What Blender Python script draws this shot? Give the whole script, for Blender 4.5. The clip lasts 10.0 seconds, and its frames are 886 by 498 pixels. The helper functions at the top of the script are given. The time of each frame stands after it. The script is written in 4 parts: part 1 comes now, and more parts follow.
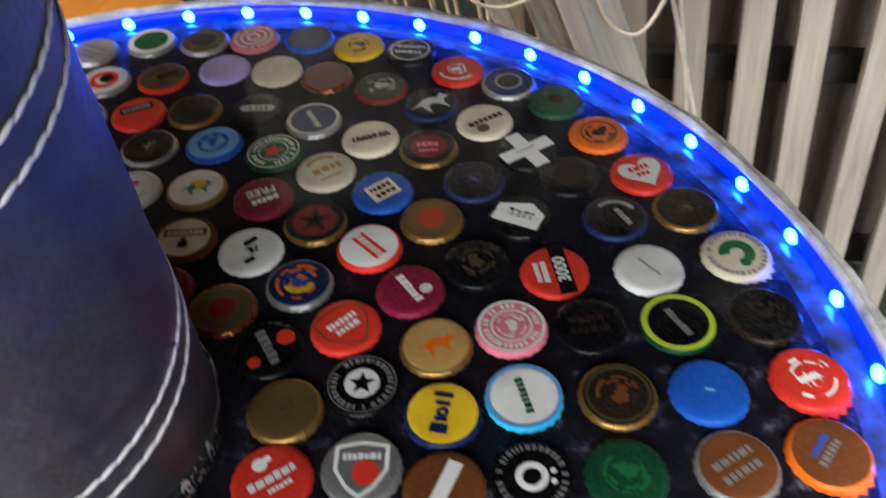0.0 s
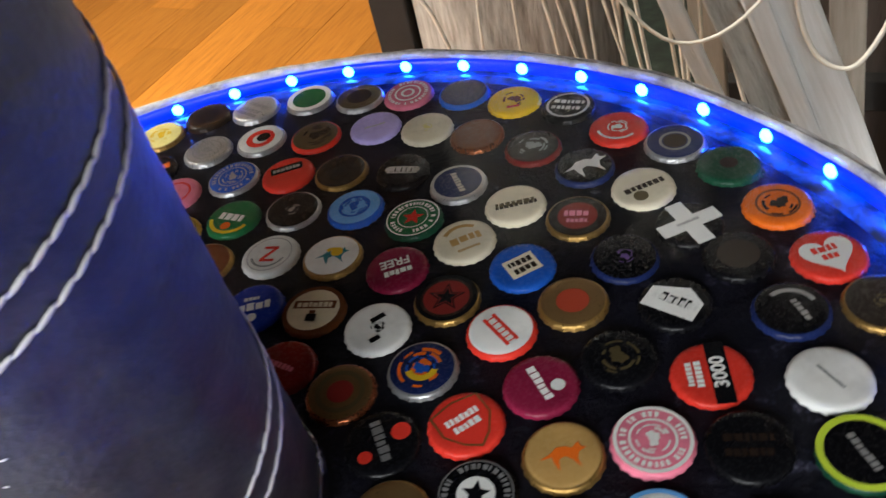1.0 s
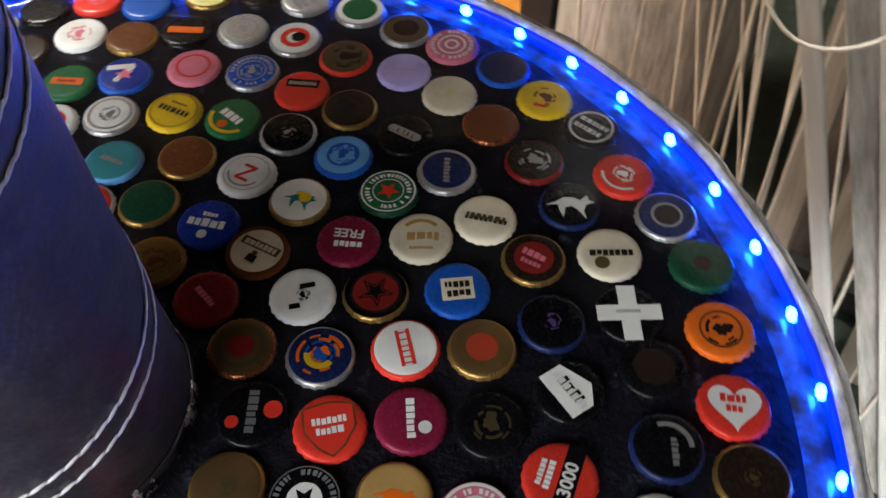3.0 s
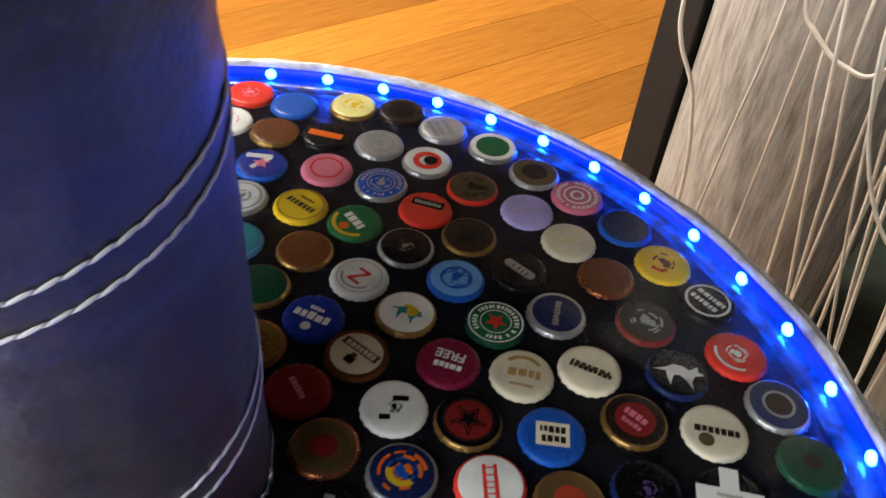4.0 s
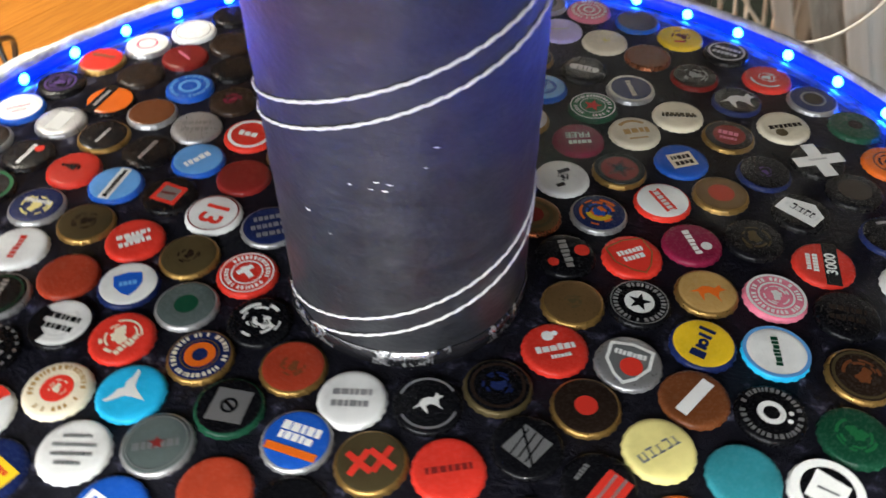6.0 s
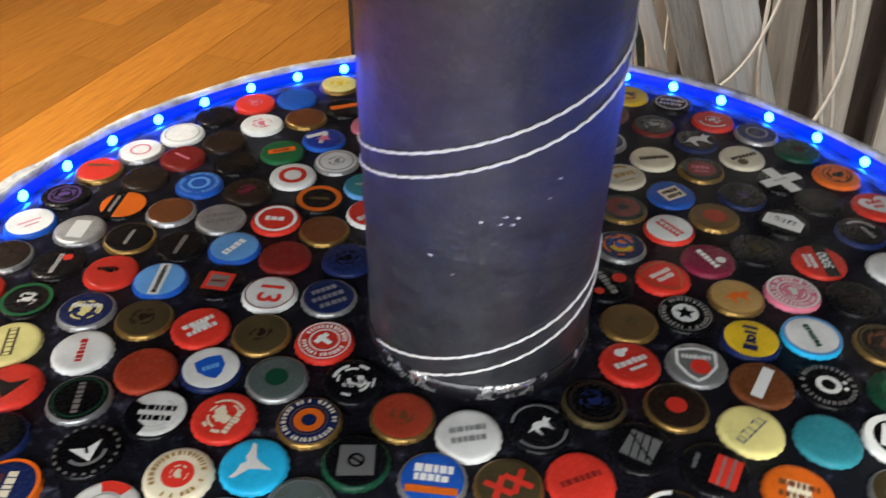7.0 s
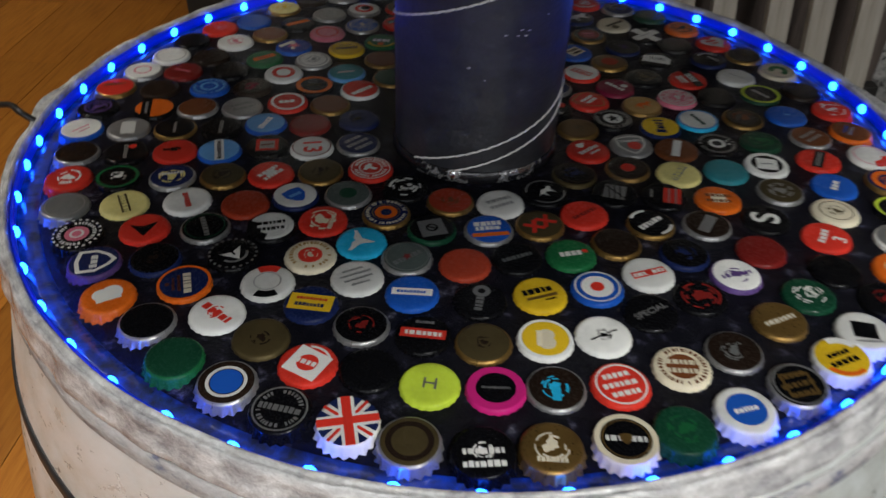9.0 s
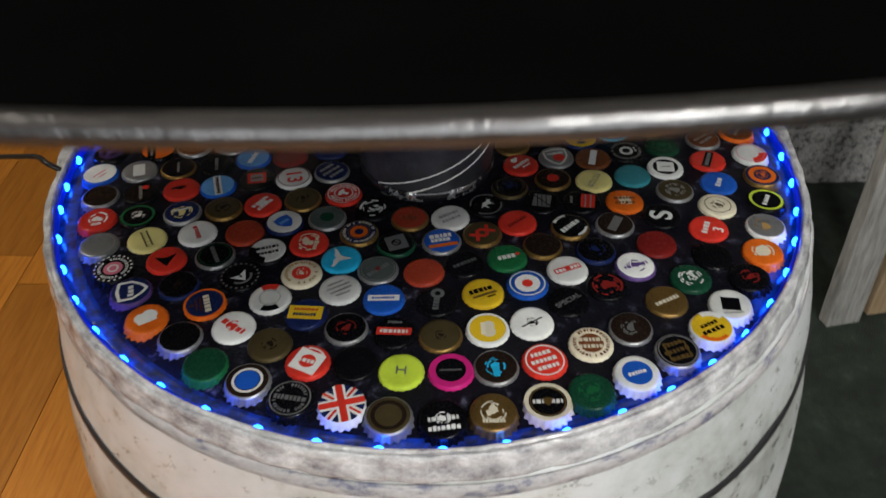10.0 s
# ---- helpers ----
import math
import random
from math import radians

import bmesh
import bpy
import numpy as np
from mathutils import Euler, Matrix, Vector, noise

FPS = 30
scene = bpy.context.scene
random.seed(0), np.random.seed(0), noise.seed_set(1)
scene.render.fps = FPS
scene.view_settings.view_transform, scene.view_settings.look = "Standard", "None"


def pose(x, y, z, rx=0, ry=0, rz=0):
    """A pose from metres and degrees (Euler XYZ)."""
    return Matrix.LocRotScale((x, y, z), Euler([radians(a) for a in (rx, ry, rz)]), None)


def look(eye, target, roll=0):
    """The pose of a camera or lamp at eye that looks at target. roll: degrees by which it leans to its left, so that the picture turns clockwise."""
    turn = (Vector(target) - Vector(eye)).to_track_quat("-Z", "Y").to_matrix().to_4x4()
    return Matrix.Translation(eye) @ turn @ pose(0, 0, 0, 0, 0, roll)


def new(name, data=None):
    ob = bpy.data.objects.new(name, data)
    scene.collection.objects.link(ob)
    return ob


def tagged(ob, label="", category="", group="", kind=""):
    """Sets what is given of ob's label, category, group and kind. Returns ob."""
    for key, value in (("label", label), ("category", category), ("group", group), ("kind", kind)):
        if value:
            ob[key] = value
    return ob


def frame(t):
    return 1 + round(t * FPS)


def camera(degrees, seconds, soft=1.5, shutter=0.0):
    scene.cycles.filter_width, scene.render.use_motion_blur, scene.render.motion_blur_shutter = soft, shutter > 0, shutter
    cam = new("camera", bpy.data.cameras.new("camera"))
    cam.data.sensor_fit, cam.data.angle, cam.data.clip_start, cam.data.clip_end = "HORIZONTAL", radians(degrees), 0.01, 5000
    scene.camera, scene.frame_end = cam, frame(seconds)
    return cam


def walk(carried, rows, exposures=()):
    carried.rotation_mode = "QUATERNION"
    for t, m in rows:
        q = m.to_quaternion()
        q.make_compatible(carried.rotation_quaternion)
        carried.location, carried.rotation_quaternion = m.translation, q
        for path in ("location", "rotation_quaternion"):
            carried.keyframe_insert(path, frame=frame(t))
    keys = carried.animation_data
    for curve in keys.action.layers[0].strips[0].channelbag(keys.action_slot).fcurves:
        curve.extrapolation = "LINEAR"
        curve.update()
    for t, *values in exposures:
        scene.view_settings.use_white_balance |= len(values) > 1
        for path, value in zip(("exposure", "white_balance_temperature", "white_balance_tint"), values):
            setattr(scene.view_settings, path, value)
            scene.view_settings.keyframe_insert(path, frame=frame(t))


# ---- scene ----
cam = camera(55.9, 10.0, shutter=0.5)
PATH = [
    (0, (0.1276, -0.1627, 1.1127), (0.0769, 1.2412, -0.3109), -4.33),
    (0.5, (0.1284, -0.1457, 1.1105), (-0.1300, 1.3078, -0.2388), -10.91),
    (1, (0.1482, -0.1246, 1.1041), (-0.3670, 1.2837, -0.2193), -14.95),
    (1.5, (0.1635, -0.0997, 1.1256), (-0.3344, 1.1506, -0.3539), -11.37),
    (2, (0.1605, -0.0877, 1.1483), (-0.2680, 0.9848, -0.4846), -9.07),
    (2.2, (0.1620, -0.0846, 1.1512), (-0.2677, 1.0122, -0.4651), -6.30),
    (3.3, (0.1858, -0.0571, 1.1465), (-0.5359, 0.9682, -0.4116), 0.98),
    (3.5, (0.1802, -0.0583, 1.1445), (-0.6237, 0.9872, -0.3590), 2.71),
    (4, (0.1653, -0.0781, 1.1386), (-0.7003, 1.1238, -0.2054), 6.42),
    (4.5, (0.1850, -0.1166, 1.1350), (-0.7466, 1.0671, -0.1807), 3.22),
    (5, (0.1870, -0.1608, 1.1279), (-0.6319, 1.0195, -0.2636), 2.02),
    (5.5, (0.1425, -0.1936, 1.1309), (-0.4766, 1.0395, -0.3169), 0.31),
    (5.7, (0.1202, -0.2104, 1.1322), (-0.4477, 1.0481, -0.3148), -0.33),
    (6.8, (0.0228, -0.2843, 1.1377), (-0.1593, 1.2797, -0.0955), 1.35),
    (7, (0.0108, -0.2898, 1.1347), (-0.1583, 1.2835, -0.0885), 0.76),
    (7.5, (-0.0306, -0.3013, 1.1140), (-0.1891, 1.2446, -0.1450), -1.20),
    (8, (-0.0763, -0.3209, 1.1025), (-0.1701, 1.2293, -0.1576), -1.64),
    (8.5, (-0.0980, -0.3835, 1.1161), (-0.0594, 1.1596, -0.1557), -0.42),
    (9, (-0.0993, -0.4416, 1.1430), (0.1842, 1.1025, -0.0961), 1.68),
    (9.5, (-0.0972, -0.4885, 1.1848), (0.2306, 1.0649, -0.0315), -0.03),
    (10, (-0.1012, -0.5083, 1.2399), (0.2207, 0.9581, -0.0814), -1.01),
]
EXPOSURES = [(0.0, 1.2), (1.0, 1.35), (1.5, 1.5), (2.0, 1.6), (3.5, 1.2), (4.5, 1.5), (5.5, 1.4), (7.0, 0.95), (7.5, 0.55), (8.0, 0.1), (8.5, -0.45), (9.0, -0.85), (9.5, -0.75), (10.0, -0.8)]
walk(cam, [(t, look(eye, target, roll)) for t, eye, target, roll in PATH], EXPOSURES)

# ---- light ----
world = bpy.data.worlds.new("room_dusk")
scene.world = world
world.use_nodes = True
world.node_tree.nodes["Background"].inputs["Color"].default_value = (0.75, 0.8, 1.0, 1)
world.node_tree.nodes["Background"].inputs["Strength"].default_value = 0.02

TOP = 0.88          # plane of the cap tops
LED_R = 0.2638      # radius of the row of lamps
LED_STEP = 7.255    # degrees between lamps
AX, AY = -0.0029, -0.0123   # axis of the column


def area_lamp(name, at, to, w, h, watts, colour):
    data = bpy.data.lights.new(name, "AREA")
    data.shape, data.size, data.size_y, data.energy, data.color = "RECTANGLE", w, h, watts, colour
    ob = new(name, data)
    ob.matrix_world = look(at, to)
    return ob


area_lamp("window_light", (-0.25, -2.02, 1.68), (-0.1, 0.0, 1.0), 2.1, 1.05, 38, (0.95, 0.97, 1.0))
area_lamp("ceiling_light_glow", (-1.3, 0.55, 2.42), (-1.2, 0.9, 0.0), 0.5, 0.5, 37, (1.0, 0.94, 0.84))
area_lamp("ceiling_light_glow", (0.4, -1.5, 2.42), (0.15, -0.4, 0.6), 0.5, 0.5, 80, (1.0, 0.985, 0.955))

# ---- materials ----
MATS = {}


def tree(name):
    m = bpy.data.materials.new(name)
    m.use_nodes = True
    nt = m.node_tree
    return m, nt, nt.nodes["Principled BSDF"]


def node(nt, kind, **inputs):
    n = nt.nodes.new(kind)
    for k, v in inputs.items():
        n.inputs[k.replace("_", " ")].default_value = v
    return n


def noise_node(nt, scale, detail=4, rough=0.6, stretch=None, space="Object"):
    n = node(nt, "ShaderNodeTexNoise", Scale=scale, Detail=detail, Roughness=rough)
    c = nt.nodes.new("ShaderNodeTexCoord")
    if stretch:
        mp = nt.nodes.new("ShaderNodeMapping")
        mp.inputs["Scale"].default_value = stretch
        nt.links.new(c.outputs[space], mp.inputs["Vector"])
        nt.links.new(mp.outputs["Vector"], n.inputs["Vector"])
    else:
        nt.links.new(c.outputs[space], n.inputs["Vector"])
    return n


def ramp(nt, src, stops):
    r = nt.nodes.new("ShaderNodeValToRGB")
    el = r.color_ramp.elements
    while len(el) < len(stops):
        el.new(0.5)
    for e, (p, c) in zip(el, stops):
        e.position, e.color = p, (*c, 1) if len(c) == 3 else c
    nt.links.new(src, r.inputs["Fac"])
    return r


def bump(nt, bsdf, src, strength, distance):
    b = node(nt, "ShaderNodeBump", Strength=strength, Distance=distance)
    nt.links.new(src, b.inputs["Height"])
    nt.links.new(b.outputs["Normal"], bsdf.inputs["Normal"])


def scaled(c, k):
    return tuple(min(1.0, v * k) for v in c)


def enamel(name, colour, metal=0.0, rough=0.22):
    """Printed tin: a thin worn lacquer with small scuffs, a little different on each cap."""
    m, nt, b = tree(name)
    n1 = noise_node(nt, 60, 3)
    n2 = noise_node(nt, 900, 2)
    col = ramp(nt, n1.outputs["Fac"], [(0.25, scaled(colour, 0.72)), (0.5, colour), (0.8, scaled(colour, 1.12))])
    info = nt.nodes.new("ShaderNodeObjectInfo")
    hsv = nt.nodes.new("ShaderNodeHueSaturation")
    mr = node(nt, "ShaderNodeMapRange")
    mr.inputs["To Min"].default_value, mr.inputs["To Max"].default_value = 0.86, 1.1
    nt.links.new(info.outputs["Random"], mr.inputs["Value"])
    nt.links.new(mr.outputs["Result"], hsv.inputs["Value"])
    nt.links.new(col.outputs["Color"], hsv.inputs["Color"])
    nt.links.new(hsv.outputs["Color"], b.inputs["Base Color"])
    rr = ramp(nt, n2.outputs["Fac"], [(0.3, (rough * 0.7,) * 3), (0.75, (min(1, rough * 1.7),) * 3)])
    nt.links.new(rr.outputs["Color"], b.inputs["Roughness"])
    b.inputs["Metallic"].default_value = metal
    b.inputs["Specular IOR Level"].default_value = 0.14
    bump(nt, b, n2.outputs["Fac"], 0.03, 0.0003)
    return m


PAINT = {
    "wh": (0.72, 0.72, 0.69), "cream": (0.70, 0.63, 0.47), "red": (0.60, 0.035, 0.022), "dred": (0.17, 0.014, 0.012),
    "maroon": (0.19, 0.012, 0.04), "blue": (0.012, 0.085, 0.42), "navy": (0.010, 0.018, 0.075), "lblue": (0.12, 0.33, 0.66),
    "sky": (0.02, 0.42, 0.70), "teal": (0.03, 0.21, 0.25), "green": (0.012, 0.11, 0.038), "dgreen": (0.008, 0.05, 0.026),
    "lime": (0.47, 0.60, 0.05), "yel": (0.72, 0.47, 0.02), "pyel": (0.70, 0.62, 0.24), "orange": (0.68, 0.13, 0.012),
    "black": (0.004, 0.004, 0.005), "purple": (0.09, 0.05, 0.17), "pink": (0.64, 0.17, 0.24), "lilac": (0.40, 0.34, 0.66),
    "magenta": (0.60, 0.02, 0.20), "tan": (0.40, 0.24, 0.08), "brown": (0.14, 0.045, 0.016), "dbrown": (0.018, 0.011, 0.008),
    "rust": (0.36, 0.045, 0.020), "royal": (0.010, 0.028, 0.24), "slate": (0.075, 0.095, 0.09),
}
TIN = {
    "grey": ((0.24, 0.25, 0.25), 0.6, 0.35), "silver": ((0.36, 0.36, 0.36), 0.7, 0.34), "gold": ((0.30, 0.18, 0.055), 0.8, 0.34),
    "olive": ((0.09, 0.068, 0.03), 0.5, 0.4), "bronze": ((0.15, 0.088, 0.034), 0.55, 0.36), "copper": ((0.25, 0.075, 0.03), 0.75, 0.26),
}
WORDS = {"wh": "white", "dred": "dark red", "lblue": "light blue", "sky": "sky blue", "dgreen": "dark green", "royal": "royal blue", "lime": "lime green",
         "yel": "yellow", "pyel": "pale yellow", "dbrown": "dark brown"}
for key, colour in PAINT.items():
    MATS[key] = enamel("enamel_" + WORDS.get(key, key).replace(" ", "_"), colour)
for key, (colour, metal, rough) in TIN.items():
    MATS[key] = enamel("tin_" + key, colour, metal, rough)


def wood_mat():
    m, nt, b = tree("oiled_floor_board")
    n = noise_node(nt, 9, 6, 0.65, (9, 0.7, 1))
    f = noise_node(nt, 60, 3, 0.6, (12, 0.5, 1))
    mix = nt.nodes.new("ShaderNodeMath")
    mix.operation = "MULTIPLY_ADD"
    mix.inputs[1].default_value = 0.3
    nt.links.new(f.outputs["Fac"], mix.inputs[0])
    nt.links.new(n.outputs["Fac"], mix.inputs[2])
    col = ramp(nt, mix.outputs["Value"], [(0.4, (0.34, 0.112, 0.013)), (0.62, (0.51, 0.19, 0.024)), (0.85, (0.60, 0.25, 0.038))])
    info = nt.nodes.new("ShaderNodeObjectInfo")
    hsv = nt.nodes.new("ShaderNodeHueSaturation")
    mr = node(nt, "ShaderNodeMapRange")
    mr.inputs["To Min"].default_value, mr.inputs["To Max"].default_value = 0.75, 1.15
    nt.links.new(info.outputs["Random"], mr.inputs["Value"])
    nt.links.new(mr.outputs["Result"], hsv.inputs["Value"])
    nt.links.new(col.outputs["Color"], hsv.inputs["Color"])
    nt.links.new(hsv.outputs["Color"], b.inputs["Base Color"])
    b.inputs["Roughness"].default_value = 0.42
    bump(nt, b, f.outputs["Fac"], 0.15, 0.002)
    return m


def weathered_mat(name, stops, stretch=(14, 14, 0.8), scale=5):
    m, nt, b = tree(name)
    n = noise_node(nt, scale, 8, 0.68, stretch)
    big = noise_node(nt, 2.5, 4, 0.6)
    mul = nt.nodes.new("ShaderNodeMath")
    mul.operation = "MULTIPLY_ADD"
    mul.inputs[1].default_value = 0.45
    nt.links.new(big.outputs["Fac"], mul.inputs[0])
    nt.links.new(n.outputs["Fac"], mul.inputs[2])
    col = ramp(nt, mul.outputs["Value"], stops)
    nt.links.new(col.outputs["Color"], b.inputs["Base Color"])
    b.inputs["Roughness"].default_value = 0.8
    bump(nt, b, n.outputs["Fac"], 0.6, 0.01)
    return m


def drum_mat():
    """Brushed-over galvanised sheet: cloudy grey-white with streaks."""
    m, nt, b = tree("galvanised_sheet")
    n = noise_node(nt, 9, 7, 0.62, (1, 1, 1.1))
    f = noise_node(nt, 46, 5, 0.7, (1, 1, 1.5))
    add = nt.nodes.new("ShaderNodeMath")
    add.operation = "MULTIPLY_ADD"
    add.inputs[1].default_value = 0.35
    nt.links.new(f.outputs["Fac"], add.inputs[0])
    nt.links.new(n.outputs["Fac"], add.inputs[2])
    col = ramp(nt, add.outputs["Value"], [(0.38, (0.17, 0.18, 0.17)), (0.50, (0.47, 0.49, 0.46)), (0.60, (0.66, 0.70, 0.67)), (0.72, (0.82, 0.86, 0.86)), (0.86, (0.90, 0.93, 0.94))])
    nt.links.new(col.outputs["Color"], b.inputs["Base Color"])
    b.inputs["Metallic"].default_value = 0.35
    rr = ramp(nt, f.outputs["Fac"], [(0.3, (0.22,) * 3), (0.7, (0.5,) * 3)])
    nt.links.new(rr.outputs["Color"], b.inputs["Roughness"])
    bump(nt, b, add.outputs["Value"], 0.25, 0.006)
    return m


def rim_mat():
    """Clear resin run over the zinc edge: milky, glossy and lumpy."""
    m, nt, b = tree("resin_coated_rim")
    n = noise_node(nt, 58, 6, 0.68, (1, 1, 1.6))
    f = noise_node(nt, 260, 3, 0.6)
    col = ramp(nt, n.outputs["Fac"], [(0.30, (0.20, 0.20, 0.21)), (0.42, (0.40, 0.40, 0.41)), (0.54, (0.58, 0.59, 0.59)), (0.68, (0.82, 0.83, 0.83))])
    nt.links.new(col.outputs["Color"], b.inputs["Base Color"])
    b.inputs["Roughness"].default_value = 0.2
    b.inputs["Coat Weight"].default_value = 0.6
    b.inputs["Coat Roughness"].default_value = 0.08
    bump(nt, b, n.outputs["Fac"], 0.75, 0.004)
    return m


def leather_mat():
    m, nt, b = tree("black_leather")
    v = nt.nodes.new("ShaderNodeTexVoronoi")
    v.inputs["Scale"].default_value = 420
    c = nt.nodes.new("ShaderNodeTexCoord")
    nt.links.new(c.outputs["Object"], v.inputs["Vector"])
    n = noise_node(nt, 75, 6, 0.7, (1, 1, 1.6))
    s = noise_node(nt, 11, 3, 0.5)
    col = ramp(nt, n.outputs["Fac"], [(0.3, (0.010, 0.011, 0.013)), (0.62, (0.028, 0.030, 0.033)), (0.8, (0.075, 0.078, 0.083))])
    nt.links.new(col.outputs["Color"], b.inputs["Base Color"])
    rr = ramp(nt, s.outputs["Fac"], [(0.3, (0.34,) * 3), (0.7, (0.47,) * 3)])
    nt.links.new(rr.outputs["Color"], b.inputs["Roughness"])
    b.inputs["Specular IOR Level"].default_value = 0.85
    add = nt.nodes.new("ShaderNodeMath")
    add.operation = "MULTIPLY_ADD"
    add.inputs[1].default_value = 0.35
    nt.links.new(v.outputs["Distance"], add.inputs[0])
    nt.links.new(n.outputs["Fac"], add.inputs[2])
    bump(nt, b, add.outputs["Value"], 0.28, 0.0016)
    return m


def foil_mat():
    """Silver tape under flaking black paint."""
    m, nt, b = tree("flaked_silver_tape")
    n = noise_node(nt, 38, 6, 0.75, (1, 1, 0.6))
    k = ramp(nt, n.outputs["Fac"], [(0.55, (0, 0, 0)), (0.60, (1, 1, 1))])
    col = ramp(nt, n.outputs["Fac"], [(0.55, (0.012, 0.012, 0.014)), (0.60, (0.8, 0.8, 0.8))])
    nt.links.new(col.outputs["Color"], b.inputs["Base Color"])
    nt.links.new(k.outputs["Color"], b.inputs["Metallic"])
    b.inputs["Roughness"].default_value = 0.22
    bump(nt, b, n.outputs["Fac"], 0.5, 0.004)
    return m


def plain(name, colour, rough=0.5, metal=0.0, vary=0.2, scale=25, bumps=0.1):
    m, nt, b = tree(name)
    n = noise_node(nt, scale, 5, 0.6)
    col = ramp(nt, n.outputs["Fac"], [(0.3, scaled(colour, 1 - vary)), (0.7, scaled(colour, 1 + vary))])
    nt.links.new(col.outputs["Color"], b.inputs["Base Color"])
    b.inputs["Roughness"].default_value, b.inputs["Metallic"].default_value = rough, metal
    bump(nt, b, n.outputs["Fac"], bumps, 0.01)
    return m


def glow_mat(name, colour, strength):
    m, nt, b = tree(name)
    b.inputs["Base Color"].default_value = (*colour, 1)
    b.inputs["Emission Color"].default_value = (*colour, 1)
    b.inputs["Emission Strength"].default_value = strength
    b.inputs["Roughness"].default_value = 0.3
    return m


def glowing_channel_mat():
    """Resin-filled groove by the lamps: uneven deep blue emission imitates their scattered light."""
    m, nt, b = tree("lit_resin_groove")
    b.inputs["Base Color"].default_value = (0.04, 0.045, 0.06, 1)
    b.inputs["Roughness"].default_value = 0.15
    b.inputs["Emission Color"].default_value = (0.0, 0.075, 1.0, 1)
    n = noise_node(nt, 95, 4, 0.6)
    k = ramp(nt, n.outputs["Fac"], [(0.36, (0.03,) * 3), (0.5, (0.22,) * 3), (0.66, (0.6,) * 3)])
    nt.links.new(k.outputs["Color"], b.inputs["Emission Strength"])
    bump(nt, b, n.outputs["Fac"], 0.3, 0.003)
    return m


def resin_mat():
    """Clear poured resin: a thin glossy skin, with reflection by angle."""
    m = bpy.data.materials.new("clear_resin")
    m.use_nodes = True
    nt = m.node_tree
    nt.nodes.remove(nt.nodes["Principled BSDF"])
    out = nt.nodes["Material Output"]
    tr = node(nt, "ShaderNodeBsdfTransparent", Color=(0.97, 0.98, 0.98, 1))
    gl = node(nt, "ShaderNodeBsdfGlossy", Roughness=0.06)
    lw = node(nt, "ShaderNodeLayerWeight", Blend=0.5)
    pw = nt.nodes.new("ShaderNodeMath")
    pw.operation = "POWER"
    pw.inputs[1].default_value = 5.0
    fr = nt.nodes.new("ShaderNodeMath")
    fr.operation = "MULTIPLY_ADD"
    fr.inputs[1].default_value, fr.inputs[2].default_value = 0.22, 0.012
    nt.links.new(lw.outputs["Facing"], pw.inputs[0])
    nt.links.new(pw.outputs["Value"], fr.inputs[0])
    mx = nt.nodes.new("ShaderNodeMixShader")
    n = noise_node(nt, 14, 3, 0.5)
    b = node(nt, "ShaderNodeBump", Strength=0.12, Distance=0.01)
    nt.links.new(n.outputs["Fac"], b.inputs["Height"])
    nt.links.new(b.outputs["Normal"], gl.inputs["Normal"])
    nt.links.new(fr.outputs["Value"], mx.inputs["Fac"])
    nt.links.new(tr.outputs["BSDF"], mx.inputs[1])
    nt.links.new(gl.outputs["BSDF"], mx.inputs[2])
    nt.links.new(mx.outputs["Shader"], out.inputs["Surface"])
    return m


def granite_mat():
    m, nt, b = tree("speckled_granite")
    n = noise_node(nt, 70, 4, 0.75)
    col = ramp(nt, n.outputs["Fac"], [(0.36, (0.06, 0.06, 0.065)), (0.46, (0.38, 0.38, 0.37)), (0.62, (0.58, 0.58, 0.57))])
    nt.links.new(col.outputs["Color"], b.inputs["Base Color"])
    b.inputs["Roughness"].default_value = 0.6
    bump(nt, b, n.outputs["Fac"], 0.3, 0.004)
    return m


def carpet_mat():
    m, nt, b = tree("dark_green_carpet")
    n = noise_node(nt, 19, 7, 0.72)
    f = noise_node(nt, 260, 3, 0.7)
    col = ramp(nt, n.outputs["Fac"], [(0.35, (0.016, 0.022, 0.017)), (0.6, (0.032, 0.048, 0.034)), (0.7, (0.06, 0.08, 0.065)), (0.78, (0.2, 0.22, 0.2))])
    nt.links.new(col.outputs["Color"], b.inputs["Base Color"])
    b.inputs["Roughness"].default_value = 0.95
    bump(nt, b, f.outputs["Fac"], 0.7, 0.006)
    return m


M_WOOD, M_DRUM, M_RIM, M_LEATHER, M_FOIL = wood_mat(), drum_mat(), rim_mat(), leather_mat(), foil_mat()
M_LOG = weathered_mat("weathered_grey_wood", [(0.42, (0.06, 0.057, 0.05)), (0.54, (0.21, 0.205, 0.185)), (0.72, (0.37, 0.37, 0.345)), (0.92, (0.52, 0.52, 0.50))], (15, 15, 2.0), 6)
M_SLAT = weathered_mat("whitewashed_slat", [(0.4, (0.14, 0.125, 0.105)), (0.65, (0.28, 0.26, 0.225)), (0.9, (0.38, 0.36, 0.32))])
M_WHITE = weathered_mat("flaking_white_board", [(0.42, (0.20, 0.20, 0.19)), (0.58, (0.50, 0.51, 0.50)), (0.85, (0.66, 0.68, 0.69))])
M_BOARD = weathered_mat("bare_pine_board", [(0.4, (0.20, 0.13, 0.07)), (0.65, (0.42, 0.30, 0.17)), (0.9, (0.55, 0.42, 0.27))])
M_CORD = plain("white_cord", (0.62, 0.60, 0.54), 0.85)
M_GRANITE, M_CARPET, M_RESIN = granite_mat(), carpet_mat(), resin_mat()
M_CHANNEL = glowing_channel_mat()
